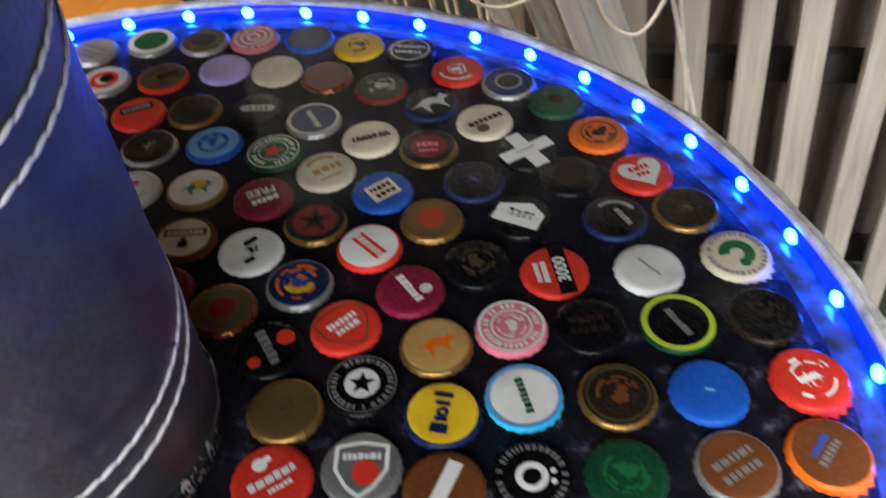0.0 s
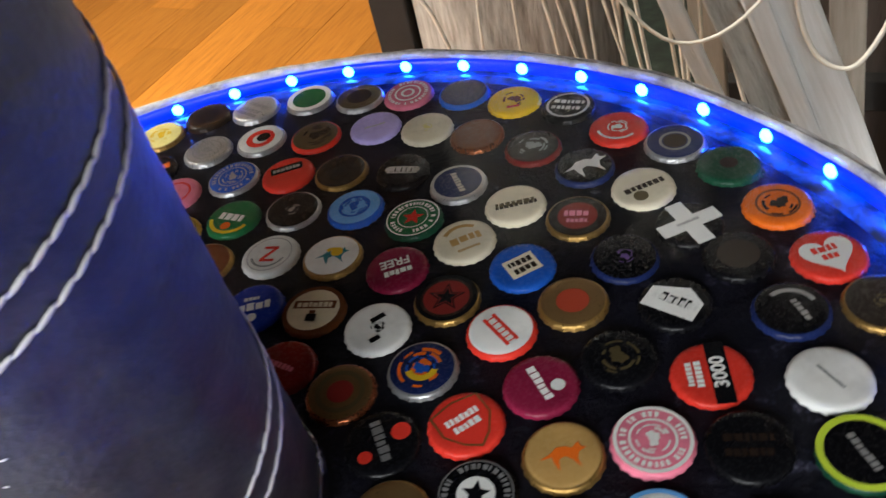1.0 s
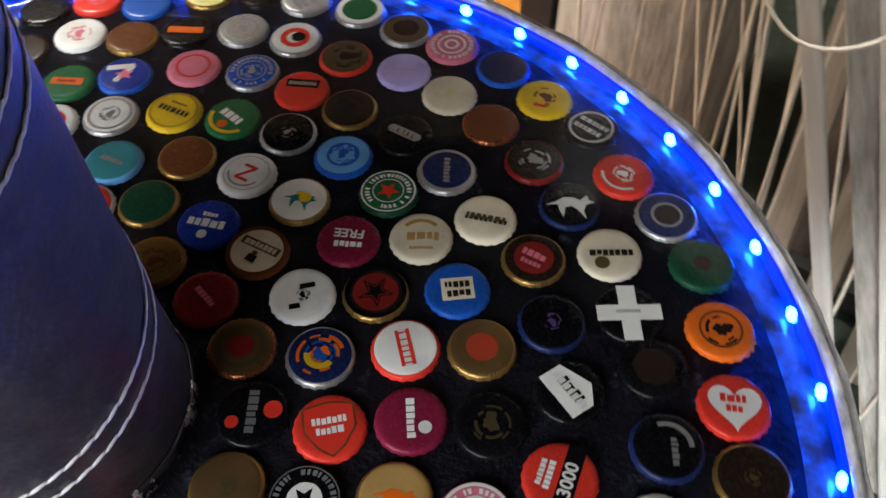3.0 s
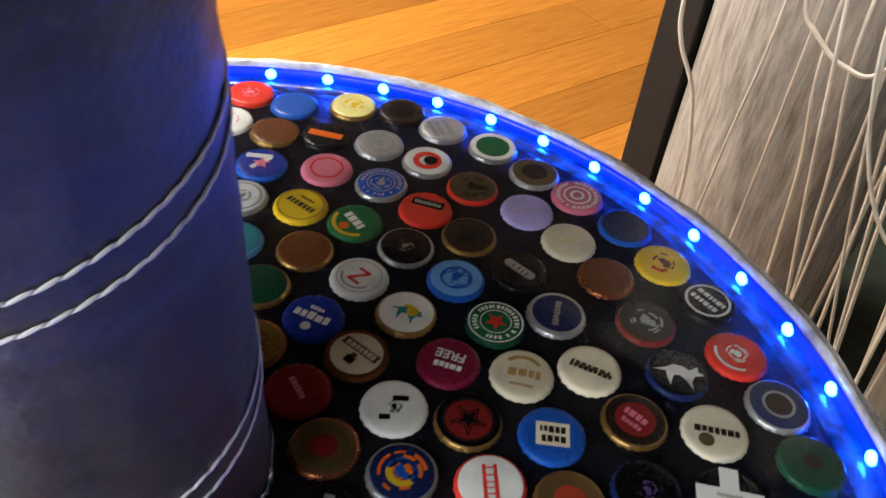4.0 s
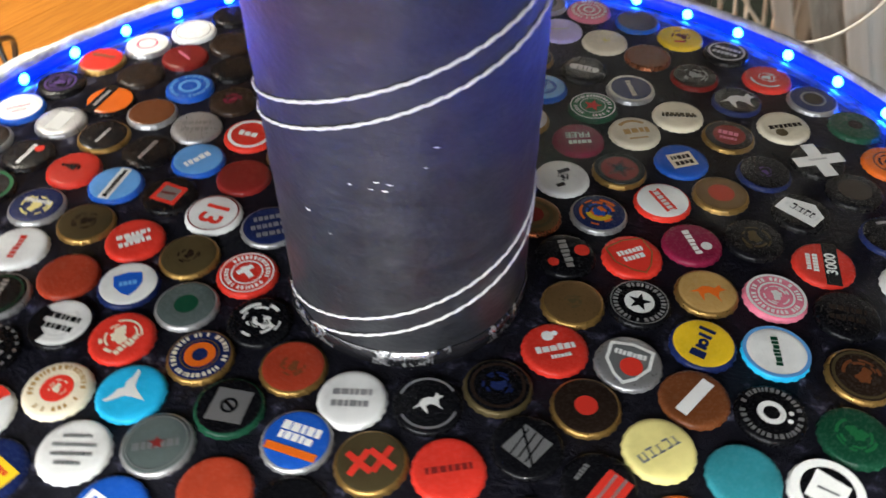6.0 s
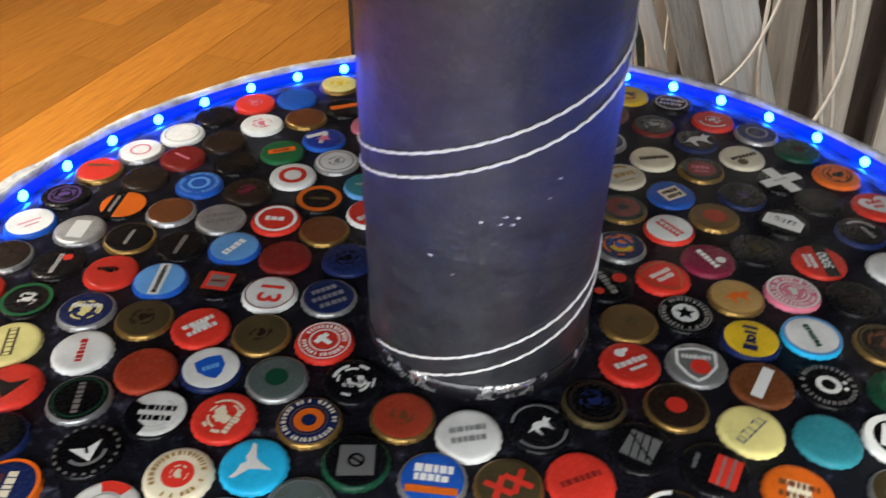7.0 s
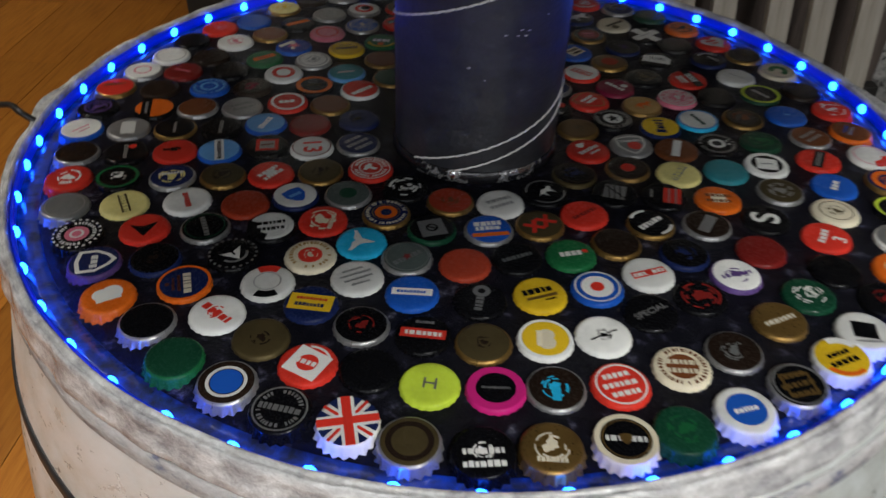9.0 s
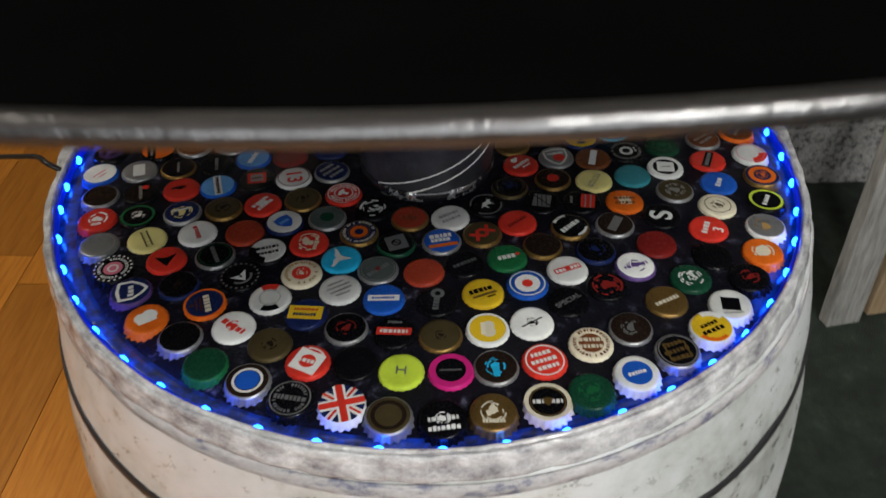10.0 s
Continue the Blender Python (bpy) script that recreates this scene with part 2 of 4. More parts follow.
# the pale stops put small glints, as of bubbles and dust, into the colour
M_BED = weathered_mat("black_cap_bed", [(0.4, (0.004, 0.004, 0.006)), (0.80, (0.007, 0.007, 0.012)), (0.87, (0.035, 0.035, 0.06)), (0.95, (0.14, 0.14, 0.17))], (1, 1, 1), 120)
M_BED.node_tree.nodes["Principled BSDF"].inputs["Roughness"].default_value = 0.3
M_BED.node_tree.nodes["Principled BSDF"].inputs["Specular IOR Level"].default_value = 0.05
M_GLASS = plain("black_satin_top", (0.002, 0.002, 0.002), 0.5, 0, 0.2, 30, 0.02)
M_GLASS.node_tree.nodes["Principled BSDF"].inputs["Specular IOR Level"].default_value = 0.0
M_TRIM = plain("brushed_aluminium", (0.15, 0.15, 0.15), 0.3, 0.9, 0.1, 80)
M_THREAD = plain("white_thread", (0.72, 0.71, 0.68), 0.7, 0, 0.15, 300)
M_SCUFF = weathered_mat("scuffed_blue_film", [(0.5, (0.07, 0.09, 0.22)), (0.62, (0.22, 0.23, 0.30)), (0.72, (0.50, 0.50, 0.50)), (0.9, (0.66, 0.66, 0.66))], (1, 1, 2), 60)
M_HOOP = plain("dark_hoop_line", (0.03, 0.03, 0.032), 0.5, 0.3)
M_WALL = plain("grey_plaster", (0.14, 0.12, 0.10), 0.9, 0, 0.1, 8)
M_CEIL = plain("ceiling_paint", (0.6, 0.58, 0.55), 0.9, 0, 0.05, 8)
M_CABLE = plain("black_cable", (0.012, 0.012, 0.012), 0.45)
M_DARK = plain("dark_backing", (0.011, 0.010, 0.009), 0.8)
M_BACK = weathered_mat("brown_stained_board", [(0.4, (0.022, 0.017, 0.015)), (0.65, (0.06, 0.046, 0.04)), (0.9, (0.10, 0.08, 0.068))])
M_LED = glow_mat("lamp_blue", (0.006, 0.085, 1.0), 62)
M_SLEEVE = glow_mat("sleeve_blue", (0.0, 0.03, 1.0), 0.3)
M_LAMP = glow_mat("lamp_cover", (1.0, 0.9, 0.72), 6)


# ---- building helpers ----
def mesh_of(bm, name, materials, smooth=True):
    bmesh.ops.recalc_face_normals(bm, faces=bm.faces)
    me = bpy.data.meshes.new(name)
    bm.to_mesh(me)
    bm.free()
    for m in materials:
        me.materials.append(m)
    if smooth:
        me.polygons.foreach_set("use_smooth", [True] * len(me.polygons))
    return me


def part(name, bm, material, parent=None, label="", smooth=False):
    ob = new(name, mesh_of(bm, name, [material], smooth))
    if parent:
        ob.parent = parent
    if label:
        tagged(ob, label)
    return ob


def empty(name, at=(0, 0, 0), label="", category="", group="", kind=""):
    ob = new(name)
    ob.location = at
    return tagged(ob, label, category, group, kind)


def lathe(profile, n=96, cx=0.0, cy=0.0, wobble=0.0, closed=False, capped=True):
    bm = bmesh.new()
    rings = []
    for i in range(n):
        a = 2 * math.pi * i / n
        ring = []
        for r, z in profile:
            k = wobble * (noise.noise(Vector((math.cos(a) * 6, math.sin(a) * 6, z * 30))) if wobble else 0)
            ring.append(bm.verts.new((cx + (r + k) * math.cos(a), cy + (r + k) * math.sin(a), z + 0.5 * k)))
        rings.append(ring)
    m = len(profile)
    for i in range(n):
        a, b = rings[i], rings[(i + 1) % n]
        for j in range(m if closed else m - 1):
            bm.faces.new((a[j], b[j], b[(j + 1) % m], a[(j + 1) % m]))
    if capped and not closed:
        for j in (0, m - 1):
            if profile[j][0] > 1e-5 and (j == 0 or j == m - 1):
                bm.faces.new([r[j] for r in (rings if j == 0 else rings[::-1])])
    return bm


def box(bm, cx, cy, cz, sx, sy, sz, turn=None, bevel=0.0):
    r = bmesh.ops.create_cube(bm, size=1.0)
    vs = r["verts"]
    m = Matrix.Translation((cx, cy, cz)) @ (turn or Matrix.Identity(4)) @ Matrix.Diagonal((sx, sy, sz, 1))
    bmesh.ops.transform(bm, matrix=m, verts=vs)
    if bevel:
        es = {e for v in vs for e in v.link_edges}
        bmesh.ops.bevel(bm, geom=list(es), offset=bevel, segments=2, affect="EDGES", profile=0.6)


def tube(points, radius, n=8, cuts=6):
    """A round cord through the points (a smooth curve), as a mesh."""
    pts = [Vector(p) for p in points]
    path = []
    for i in range(len(pts) - 1):
        p0, p1, p2, p3 = pts[max(i - 1, 0)], pts[i], pts[i + 1], pts[min(i + 2, len(pts) - 1)]
        for k in range(cuts):
            t = k / cuts
            path.append(0.5 * ((2 * p1) + (p2 - p0) * t + (2 * p0 - 5 * p1 + 4 * p2 - p3) * t * t + (3 * p1 - p0 - 3 * p2 + p3) * t ** 3))
    path.append(pts[-1])
    bm = bmesh.new()
    rings = []
    for i, p in enumerate(path):
        d = (path[min(i + 1, len(path) - 1)] - path[max(i - 1, 0)]).normalized()
        u = d.orthogonal().normalized() if i == 0 else (u - d * u.dot(d)).normalized()
        w = d.cross(u)
        rings.append([bm.verts.new(p + radius * (math.cos(a) * u + math.sin(a) * w)) for a in [2 * math.pi * k / n for k in range(n)]])
    for a, b in zip(rings, rings[1:]):
        for k in range(n):
            bm.faces.new((a[k], a[(k + 1) % n], b[(k + 1) % n], b[k]))
    bm.faces.new(rings[0][::-1])
    bm.faces.new(rings[-1])
    return bm


# ---- room ----
EDGE_A, EDGE_B = Vector((-0.42, 4.3, 0)), Vector((0.52, -2.05, 0))   # where the boards meet the carpet


def slab(name, x0, x1, y0, y1, z0, z1, material, label, kind="structure"):
    bm = bmesh.new()
    box(bm, (x0 + x1) / 2, (y0 + y1) / 2, (z0 + z1) / 2, x1 - x0, y1 - y0, z1 - z0)
    ob = part(name, bm, material)
    return tagged(ob, label, "wall" if "wall" in name else name, kind=kind)


X0, X1, Y0, Y1, ZC = -3.2, 3.0, -2.05, 4.3, 2.5
slab("floor", X0, X1, Y0, Y1, -0.12, -0.02, M_DARK, "dark sub-floor under boards and carpet")
slab("ceiling", X0, X1, Y0, Y1, ZC, ZC + 0.1, M_CEIL, "plain pale painted ceiling")
slab("wall_north", X0, X1, Y1, Y1 + 0.12, -0.12, ZC + 0.1, M_WALL, "plain grey-brown plaster wall")
slab("wall_west", X0 - 0.12, X0, Y0, Y1, -0.12, ZC + 0.1, M_WALL, "plain grey-brown plaster wall")
slab("wall_east", X1, X1 + 0.12, Y0, Y1, -0.12, ZC + 0.1, M_WALL, "plain grey-brown plaster wall")


def wall_with_opening(name, x0, x1, y, z1, ox0, ox1, oz0, oz1):
    bm = bmesh.new()
    for a, b, c, d in ((x0, ox0, -0.12, z1), (ox1, x1, -0.12, z1), (ox0, ox1, -0.12, oz0), (ox0, ox1, oz1, z1)):
        box(bm, (a + b) / 2, y, (c + d) / 2, b - a, 0.12, d - c)
    return tagged(part(name, bm, M_WALL), "plaster wall with a window opening", "wall", kind="structure")


wall_with_opening("wall_south", X0, X1, Y0 - 0.06, ZC + 0.1, -1.32, 0.82, 1.13, 2.23)


def carpet():
    bm = bmesh.new()
    pts = [EDGE_A, EDGE_B, Vector((X1, Y0, 0)), Vector((X1, Y1, 0))]
    vs = [bm.verts.new((p.x, p.y, 0.001)) for p in pts]
    f = bm.faces.new(vs)
    r = bmesh.ops.extrude_face_region(bm, geom=[f])
    bmesh.ops.translate(bm, verts=[v for v in r["geom"] if isinstance(v, bmesh.types.BMVert)], vec=(0, 0, -0.02))
    return tagged(part("carpet", bm, M_CARPET), "dark green mottled carpet beside the wooden boards", "carpet", kind="structure")


carpet()


def clip_left(poly, a, b):
    """The part of a flat polygon to the left of the line from b to a."""
    d = a - b
    out = []
    side = [d.x * (p.y - b.y) - d.y * (p.x - b.x) for p in poly]
    for i, p in enumerate(poly):
        q, s, t = poly[(i + 1) % len(poly)], side[i], side[(i + 1) % len(poly)]
        if s >= 0:
            out.append(p)
        if s * t < 0:
            out.append(p + (q - p) * (s / (s - t)))
    return out


def floor_boards():
    """Long boards laid aslant, each its own piece."""
    owner = bpy.data.objects["floor"]
    ang = math.radians(-15)
    along, across = Vector((-math.sin(ang), math.cos(ang), 0)), Vector((math.cos(ang), math.sin(ang), 0))
    rnd = random.Random(4)
    width, gap = 0.19, 0.001
    for i in range(-26, 12):
        s = -3.3 + rnd.random() * 0.8
        while s < 4.6:
            e = s + 1.5 + rnd.random() * 0.5
            quad = [across * (i * width + u) + along * v for u, v in ((gap, s + gap), (width - gap, s + gap), (width - gap, e - gap), (gap, e - gap))]
            poly = clip_left(quad, EDGE_A, EDGE_B)
            for nx, ny, c in ((1, 0, X0), (-1, 0, -X1), (0, 1, Y0), (0, -1, -Y1)):
                new_poly = []
                for k, p in enumerate(poly):
                    q = poly[(k + 1) % len(poly)]
                    sp, sq = nx * p.x + ny * p.y - c, nx * q.x + ny * q.y - c
                    if sp >= 0:
                        new_poly.append(p)
                    if sp * sq < 0:
                        new_poly.append(p + (q - p) * (sp / (sp - sq)))
                poly = new_poly
            if len(poly) > 2:
                bm = bmesh.new()
                base = poly[0].copy()
                top = [bm.verts.new((*(Matrix.Rotation(-ang, 3, "Z") @ (p - base)).xy, 0)) for p in poly]
                low = [bm.verts.new((v.co.x, v.co.y, -0.02)) for v in top]
                bm.faces.new(top)
                for k in range(len(top)):
                    bm.faces.new((top[k], low[k], low[(k + 1) % len(top)], top[(k + 1) % len(top)]))
                ob = part("floor_board", bm, M_WOOD, owner)
                ob.location, ob.rotation_euler = (base.x, base.y, 0.0), (0, 0, ang)
            s = e


floor_boards()


def ceiling_lamp(x, y):
    lamp = empty("ceiling_lamp", (x, y, ZC), "flat square ceiling lamp with a warm cover", "lamp", "ceiling lamps")
    bm = bmesh.new()
    box(bm, 0, 0, -0.012, 0.54, 0.54, 0.024, bevel=0.004)
    part("base", bm, M_TRIM, lamp)
    bm = bmesh.new()
    box(bm, 0, 0, -0.035, 0.5, 0.5, 0.022, bevel=0.006)
    part("cover", bm, M_LAMP, lamp)


ceiling_lamp(-1.3, 0.55)
ceiling_lamp(0.4, -1.5)

# ---- the drum table ----
table = empty("bar_table", (0, 0, 0), "grey metal drum bar table with black column and round top", "table")
HOOP_Z = 0.797
drum = part("drum", lathe([(0.29, 0.0), (0.308, 0.004), (0.311, 0.02), (0.312, 0.05), (0.312, 0.52), (0.310, 0.62), (0.3055, 0.70), (0.299, 0.75), (0.2925, HOOP_Z - 0.014),
                           (0.2905, HOOP_Z - 0.006), (0.2895, HOOP_Z + 0.003), (0.2880, 0.806), (0.2845, 0.824), (0.2805, 0.842), (0.2772, 0.853), (0.2750, 0.8625), (0.2735, 0.8665), (0.2700, 0.868), (0.2, 0.8685)], 160, 0.0035, 0.0, wobble=0.0012), M_DRUM, table,
            "cloudy grey galvanised drum body", True)
part("hoop_seam", lathe([(0.2900, HOOP_Z - 0.0085), (0.2928, HOOP_Z - 0.007), (0.2918, HOOP_Z - 0.001), (0.2886, HOOP_Z + 0.0015)], 120, 0.0035, 0.0, closed=True), M_HOOP, drum, "dark seam round the drum", True)
part("scuffed_band", lathe([(0.2772, 0.8530), (0.2782, 0.8538), (0.2764, 0.8620), (0.2752, 0.8630)], 200, 0.0030, 0.0, wobble=0.0012, closed=True), M_SCUFF, drum, "blue-grey scuffed band below the rim", True)
part("rim", lathe([(0.2665, 0.8690), (0.2661, 0.8815), (0.2672, 0.8840), (0.2688, 0.8834), (0.2697, 0.8820), (0.2708, 0.8832), (0.2719, 0.8824),
                   (0.2727, 0.8785), (0.2731, 0.8740), (0.2746, 0.8705), (0.2754, 0.8668), (0.2746, 0.8645), (0.2700, 0.8660)], 240, wobble=0.0011, closed=True),
     M_RIM, table, "lumpy rim coated in clear resin", True)
for v in table.children[-1].data.vertices:
    a, r = math.degrees(math.atan2(v.co.y, v.co.x)), math.hypot(v.co.x, v.co.y)
    if r > 0.2695:
        k = 0.006 * math.exp(-((a + 4) / 7) ** 2) + 0.0055 * math.exp(-((a - 166) / 3.5) ** 2) + 0.0008 * math.sin(a * 0.9) * math.sin(a * 0.23)
        v.co.x *= 1 + k / r
        v.co.y *= 1 + k / r
bed = part("cap_bed", lathe([(0.2535, 0.8692), (0.2530, 0.8738), (0.2475, 0.8742), (0.2405, 0.8764), (0.2300, 0.8774), (0.0001, 0.8774)], 120), M_BED, table, "glossy black bed round the caps", True)
# the channel emits by itself, imitating lamp light scattered in the resin
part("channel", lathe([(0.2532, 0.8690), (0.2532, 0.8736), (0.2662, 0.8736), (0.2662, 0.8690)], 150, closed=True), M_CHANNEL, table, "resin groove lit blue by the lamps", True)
strip = part("led_strip", lathe([(0.2658, 0.8737), (0.2645, 0.8739), (0.2641, 0.8795), (0.2655, 0.8806), (0.2659, 0.8800)], 150, closed=True), M_SLEEVE, table, "glowing blue strip of lamps", True)
resin = part("resin", lathe([(0.2664, 0.8819), (0.12, 0.8819), (0.0485, 0.8819), (0.0455, 0.8819)], 120, capped=False), M_RESIN, table, "clear glossy poured resin", True)
if resin.data.polygons[0].normal.z < 0:
    resin.data.flip_normals()


def led_mesh():
    bm = bmesh.new()
    bmesh.ops.create_uvsphere(bm, u_segments=12, v_segments=8, radius=0.0031)
    bmesh.ops.scale(bm, vec=(0.6, 1.0, 1.0), verts=bm.verts)
    return mesh_of(bm, "led", [M_LED], False)


LED_MESH = led_mesh()
for i in range(50):
    a = math.radians(0.2 + i * 360 / 50 if i > 24 else 0.2 + i * LED_STEP)
    ob = new("led", LED_MESH)
    ob.parent = strip
    ob.location, ob.rotation_euler = (LED_R * math.cos(a), LED_R * math.sin(a), 0.8772), (0, 0, a)

COL_R = 0.0478
LEAN_X, LEAN_Y = 0.0027, -0.0176   # the column leans slightly
rings = [(COL_R, 0.8822)]
for k in range(1, 59):
    rings.append((COL_R + 0.00025 * math.sin(k * 1.7) * math.sin(k * 0.31), 0.8822 + k * 0.005))
rings.append((COL_R, 1.1848))
column = part("column", lathe(rings, 96, AX, AY, wobble=0.0005), M_LEATHER, table, "column wrapped in black leather with white stitching", True)
for v in column.data.vertices:
    v.co.x += LEAN_X * (v.co.z - 0.88)
    v.co.y += LEAN_Y * (v.co.z - 0.88)
collar = part("base_collar", lathe([(0.0482, 0.8821), (0.0495, 0.8821), (0.0491, 0.8862), (0.0486, 0.8888), (0.0480, 0.8890)], 96, AX, AY, wobble=0.0008, closed=True), M_FOIL, column, "flaked silver tape round the foot", True)


def stitch_mesh():
    """One long thread stitch, thicker in the middle, along x."""
    bm = bmesh.new()
    prof = [(-0.0034, 0.0002), (-0.002, 0.0006), (0.0, 0.0007), (0.002, 0.0006), (0.0034, 0.0002)]
    ringsv = [[bm.verts.new((x, r * math.cos(a), r * 0.8 * math.sin(a))) for a in [k * math.pi / 3 for k in range(6)]] for x, r in prof]
    for a, b in zip(ringsv, ringsv[1:]):
        for k in range(6):
            bm.faces.new((a[k], a[(k + 1) % 6], b[(k + 1) % 6], b[k]))
    bm.faces.new(ringsv[0][::-1])
    bm.faces.new(ringsv[-1])
    return mesh_of(bm, "stitch", [M_THREAD])


STITCH = stitch_mesh()
SLOPE = 0.000263
for off in (0.0, -0.0094):
    deg = -165.0
    while True:
        z = 0.9028 + off + SLOPE * (deg + 100) + 0.0022 * math.sin(math.radians(deg + 100))
        if z > 1.178:
            break
        if z > 0.8875:
            a = math.radians(deg)
            r = COL_R + 0.0004
            ob = new("stitch", STITCH)
            ob.parent = column
            tilt = math.atan2(SLOPE * 57.3, COL_R) + math.radians(7)
            ob.matrix_local = Matrix.Translation((AX + LEAN_X * (z - 0.88) + r * math.cos(a), AY + LEAN_Y * (z - 0.88) + r * math.sin(a), z)) @ Matrix.Rotation(a + math.pi / 2, 4, "Z") @ Matrix.Rotation(-tilt, 4, "Y") @ Matrix.Rotation(math.pi / 2, 4, "X")
        deg += 6.6


def fleck_mesh():
    """A ragged flat drop of dried paint, facing x."""
    bm = bmesh.new()
    rim = [bm.verts.new((0.0, 0.0011 * (1 + 0.45 * math.sin(k * 2.3)) * math.cos(k * math.pi / 4), 0.0008 * (1 + 0.4 * math.cos(k * 1.9)) * math.sin(k * math.pi / 4))) for k in range(8)]
    mid = bm.verts.new((0.0003, 0, 0))
    for k in range(8):
        bm.faces.new((mid, rim[k], rim[(k + 1) % 8]))
    return mesh_of(bm, "paint_fleck", [M_THREAD])


FLECK = fleck_mesh()
for i, (deg, z) in enumerate([(-88, .9702), (-80, .9694), (-75, .969), (-99, .9457), (-109, .9523), (-56, .9848), (-60, .9777), (-73, .9716), (-78, .9723)]):
    a = math.radians(deg)
    ob = new("paint_fleck", FLECK)
    ob.parent = column
    ob.location = (AX + LEAN_X * (z - 0.88) + (COL_R + 0.0004) * math.cos(a), AY + LEAN_Y * (z - 0.88) + (COL_R + 0.0004) * math.sin(a), z)
    ob.rotation_euler = (0, 0, a)
    ob.scale = (1, 0.5 + 0.4 * math.sin(i * 2.1) ** 2, 0.35 + 0.25 * math.cos(i * 1.7) ** 2)

TABLE_R, TABLE_Z = 0.4383, 1.1887
upper = part("upper_top", lathe([(0.0001, TABLE_Z - 0.0038), (TABLE_R - 0.003, TABLE_Z - 0.0038), (TABLE_R - 0.003, TABLE_Z - 0.0004), (0.0001, TABLE_Z - 0.0004)], 160), M_GLASS, table, "round satin black upper top")
part("edge_trim", lathe([(TABLE_R - 0.0028, TABLE_Z - 0.0040), (TABLE_R - 0.0008, TABLE_Z - 0.0042), (TABLE_R + 0.0006, TABLE_Z - 0.0032), (TABLE_R + 0.0006, TABLE_Z - 0.0010),
                         (TABLE_R - 0.0006, TABLE_Z), (TABLE_R - 0.0028, TABLE_Z)], 200, closed=True), M_TRIM, upper, "brushed aluminium edge trim", True)

# power cable of the lamps
cable = part("power_cable", tube([(-0.262, 0.042, 0.8775), (-0.274, 0.044, 0.8870), (-0.284, 0.060, 0.884), (-0.297, 0.073, 0.878), (-0.335, 0.118, 0.853), (-0.362, 0.152, 0.829), (-0.374, 0.157, 0.805),
                                  (-0.385, 0.160, 0.797), (-0.392, 0.165, 0.813), (-0.388, 0.171, 0.843), (-0.381, 0.177, 0.870), (-0.393, 0.178, 0.887), (-0.42, 0.18, 0.893), (-0.50, 0.20, 0.86),
                                  (-0.66, 0.25, 0.60), (-0.80, 0.34, 0.20), (-0.88, 0.40, 0.009), (-1.0, 0.5, 0.007), (-1.3, 0.8, 0.007)], 0.0021), M_CABLE, None, "", True)
tagged(cable, "thin black power cable hanging from the drum rim", "cable")

# ---- things behind the table ----


def log_post(x, y, r, h):
    bm = bmesh.new()
    n, m = 64, 26
    rg = []
    for j in range(m + 1):
        z = h * j / m
        ring = []
        for i in range(n):
            a = 2 * math.pi * i / n
            k = 1 + 0.05 * noise.noise(Vector((math.cos(a) * 2.2, math.sin(a) * 2.2, z * 0.5))) + 0.025 * noise.noise(Vector((math.cos(a) * 12, math.sin(a) * 12, z * 0.8)))
            ring.append(bm.verts.new((r * k * math.cos(a), r * k * math.sin(a), z)))
        rg.append(ring)
    for a, b in zip(rg, rg[1:]):
        for i in range(n):
            bm.faces.new((a[i], a[(i + 1) % n], b[(i + 1) % n], b[i]))
    bm.faces.new(rg[0][::-1])
    bm.faces.new(rg[-1])
    ob = part("wooden_post", bm, M_LOG, None, "", True)
    ob.location = (x, y, 0.001)
    return tagged(ob, "thick weathered grey wooden post with cracked grain", "post")


log_post(-0.080, 1.14, 0.168, 2.3)


def slat_screen(x, y, deg, count, pitch, width):
    scr = empty("slatted_screen", (x, y, 0.001), "upright screen of pale weathered wooden slats", "screen")
    scr.rotation_euler = (0, 0, math.radians(deg))
    rnd = random.Random(8)
    bm = bmesh.new()
    box(bm, 0, 0, 0.95, width, 0.018, 1.9, bevel=0.002)
    me = mesh_of(bm, "slat", [M_SLAT], False)
    for i in range(count):
        ob = new("slat", me)
        ob.parent = scr
        ob.location = (i * pitch + rnd.uniform(-0.004, 0.004), 0, 0)
        ob.rotation_euler = (0, radians(-5.5 + rnd.uniform(-0.6, 0.6)), radians(rnd.uniform(-3, 3)))
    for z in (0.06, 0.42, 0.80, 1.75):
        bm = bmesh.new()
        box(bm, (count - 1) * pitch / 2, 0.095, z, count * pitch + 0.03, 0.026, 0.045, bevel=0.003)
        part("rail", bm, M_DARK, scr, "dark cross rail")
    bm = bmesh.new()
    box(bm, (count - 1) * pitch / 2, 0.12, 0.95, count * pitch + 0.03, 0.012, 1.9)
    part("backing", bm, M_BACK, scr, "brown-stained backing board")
    return scr


slat_screen(0.253, 0.81, -8, 9, 0.078, 0.038)


def leaning_board(name, low, high, width, thick, material, label, group=""):
    a, b = Vector(low), Vector(high)
    d = (b - a)
    bm = bmesh.new()
    box(bm, 0, 0, d.length / 2, width, thick, d.length, bevel=0.003)
    ob = part(name, bm, material)
    zax = d.normalized()
    xax = Vector((zax.z, 0, -zax.x)).normalized()
    yax = zax.cross(xax)
    m = Matrix((xax, yax, zax)).transposed().to_4x4()
    m.translation = a
    ob.matrix_world = m
    return tagged(ob, label, "board", group)


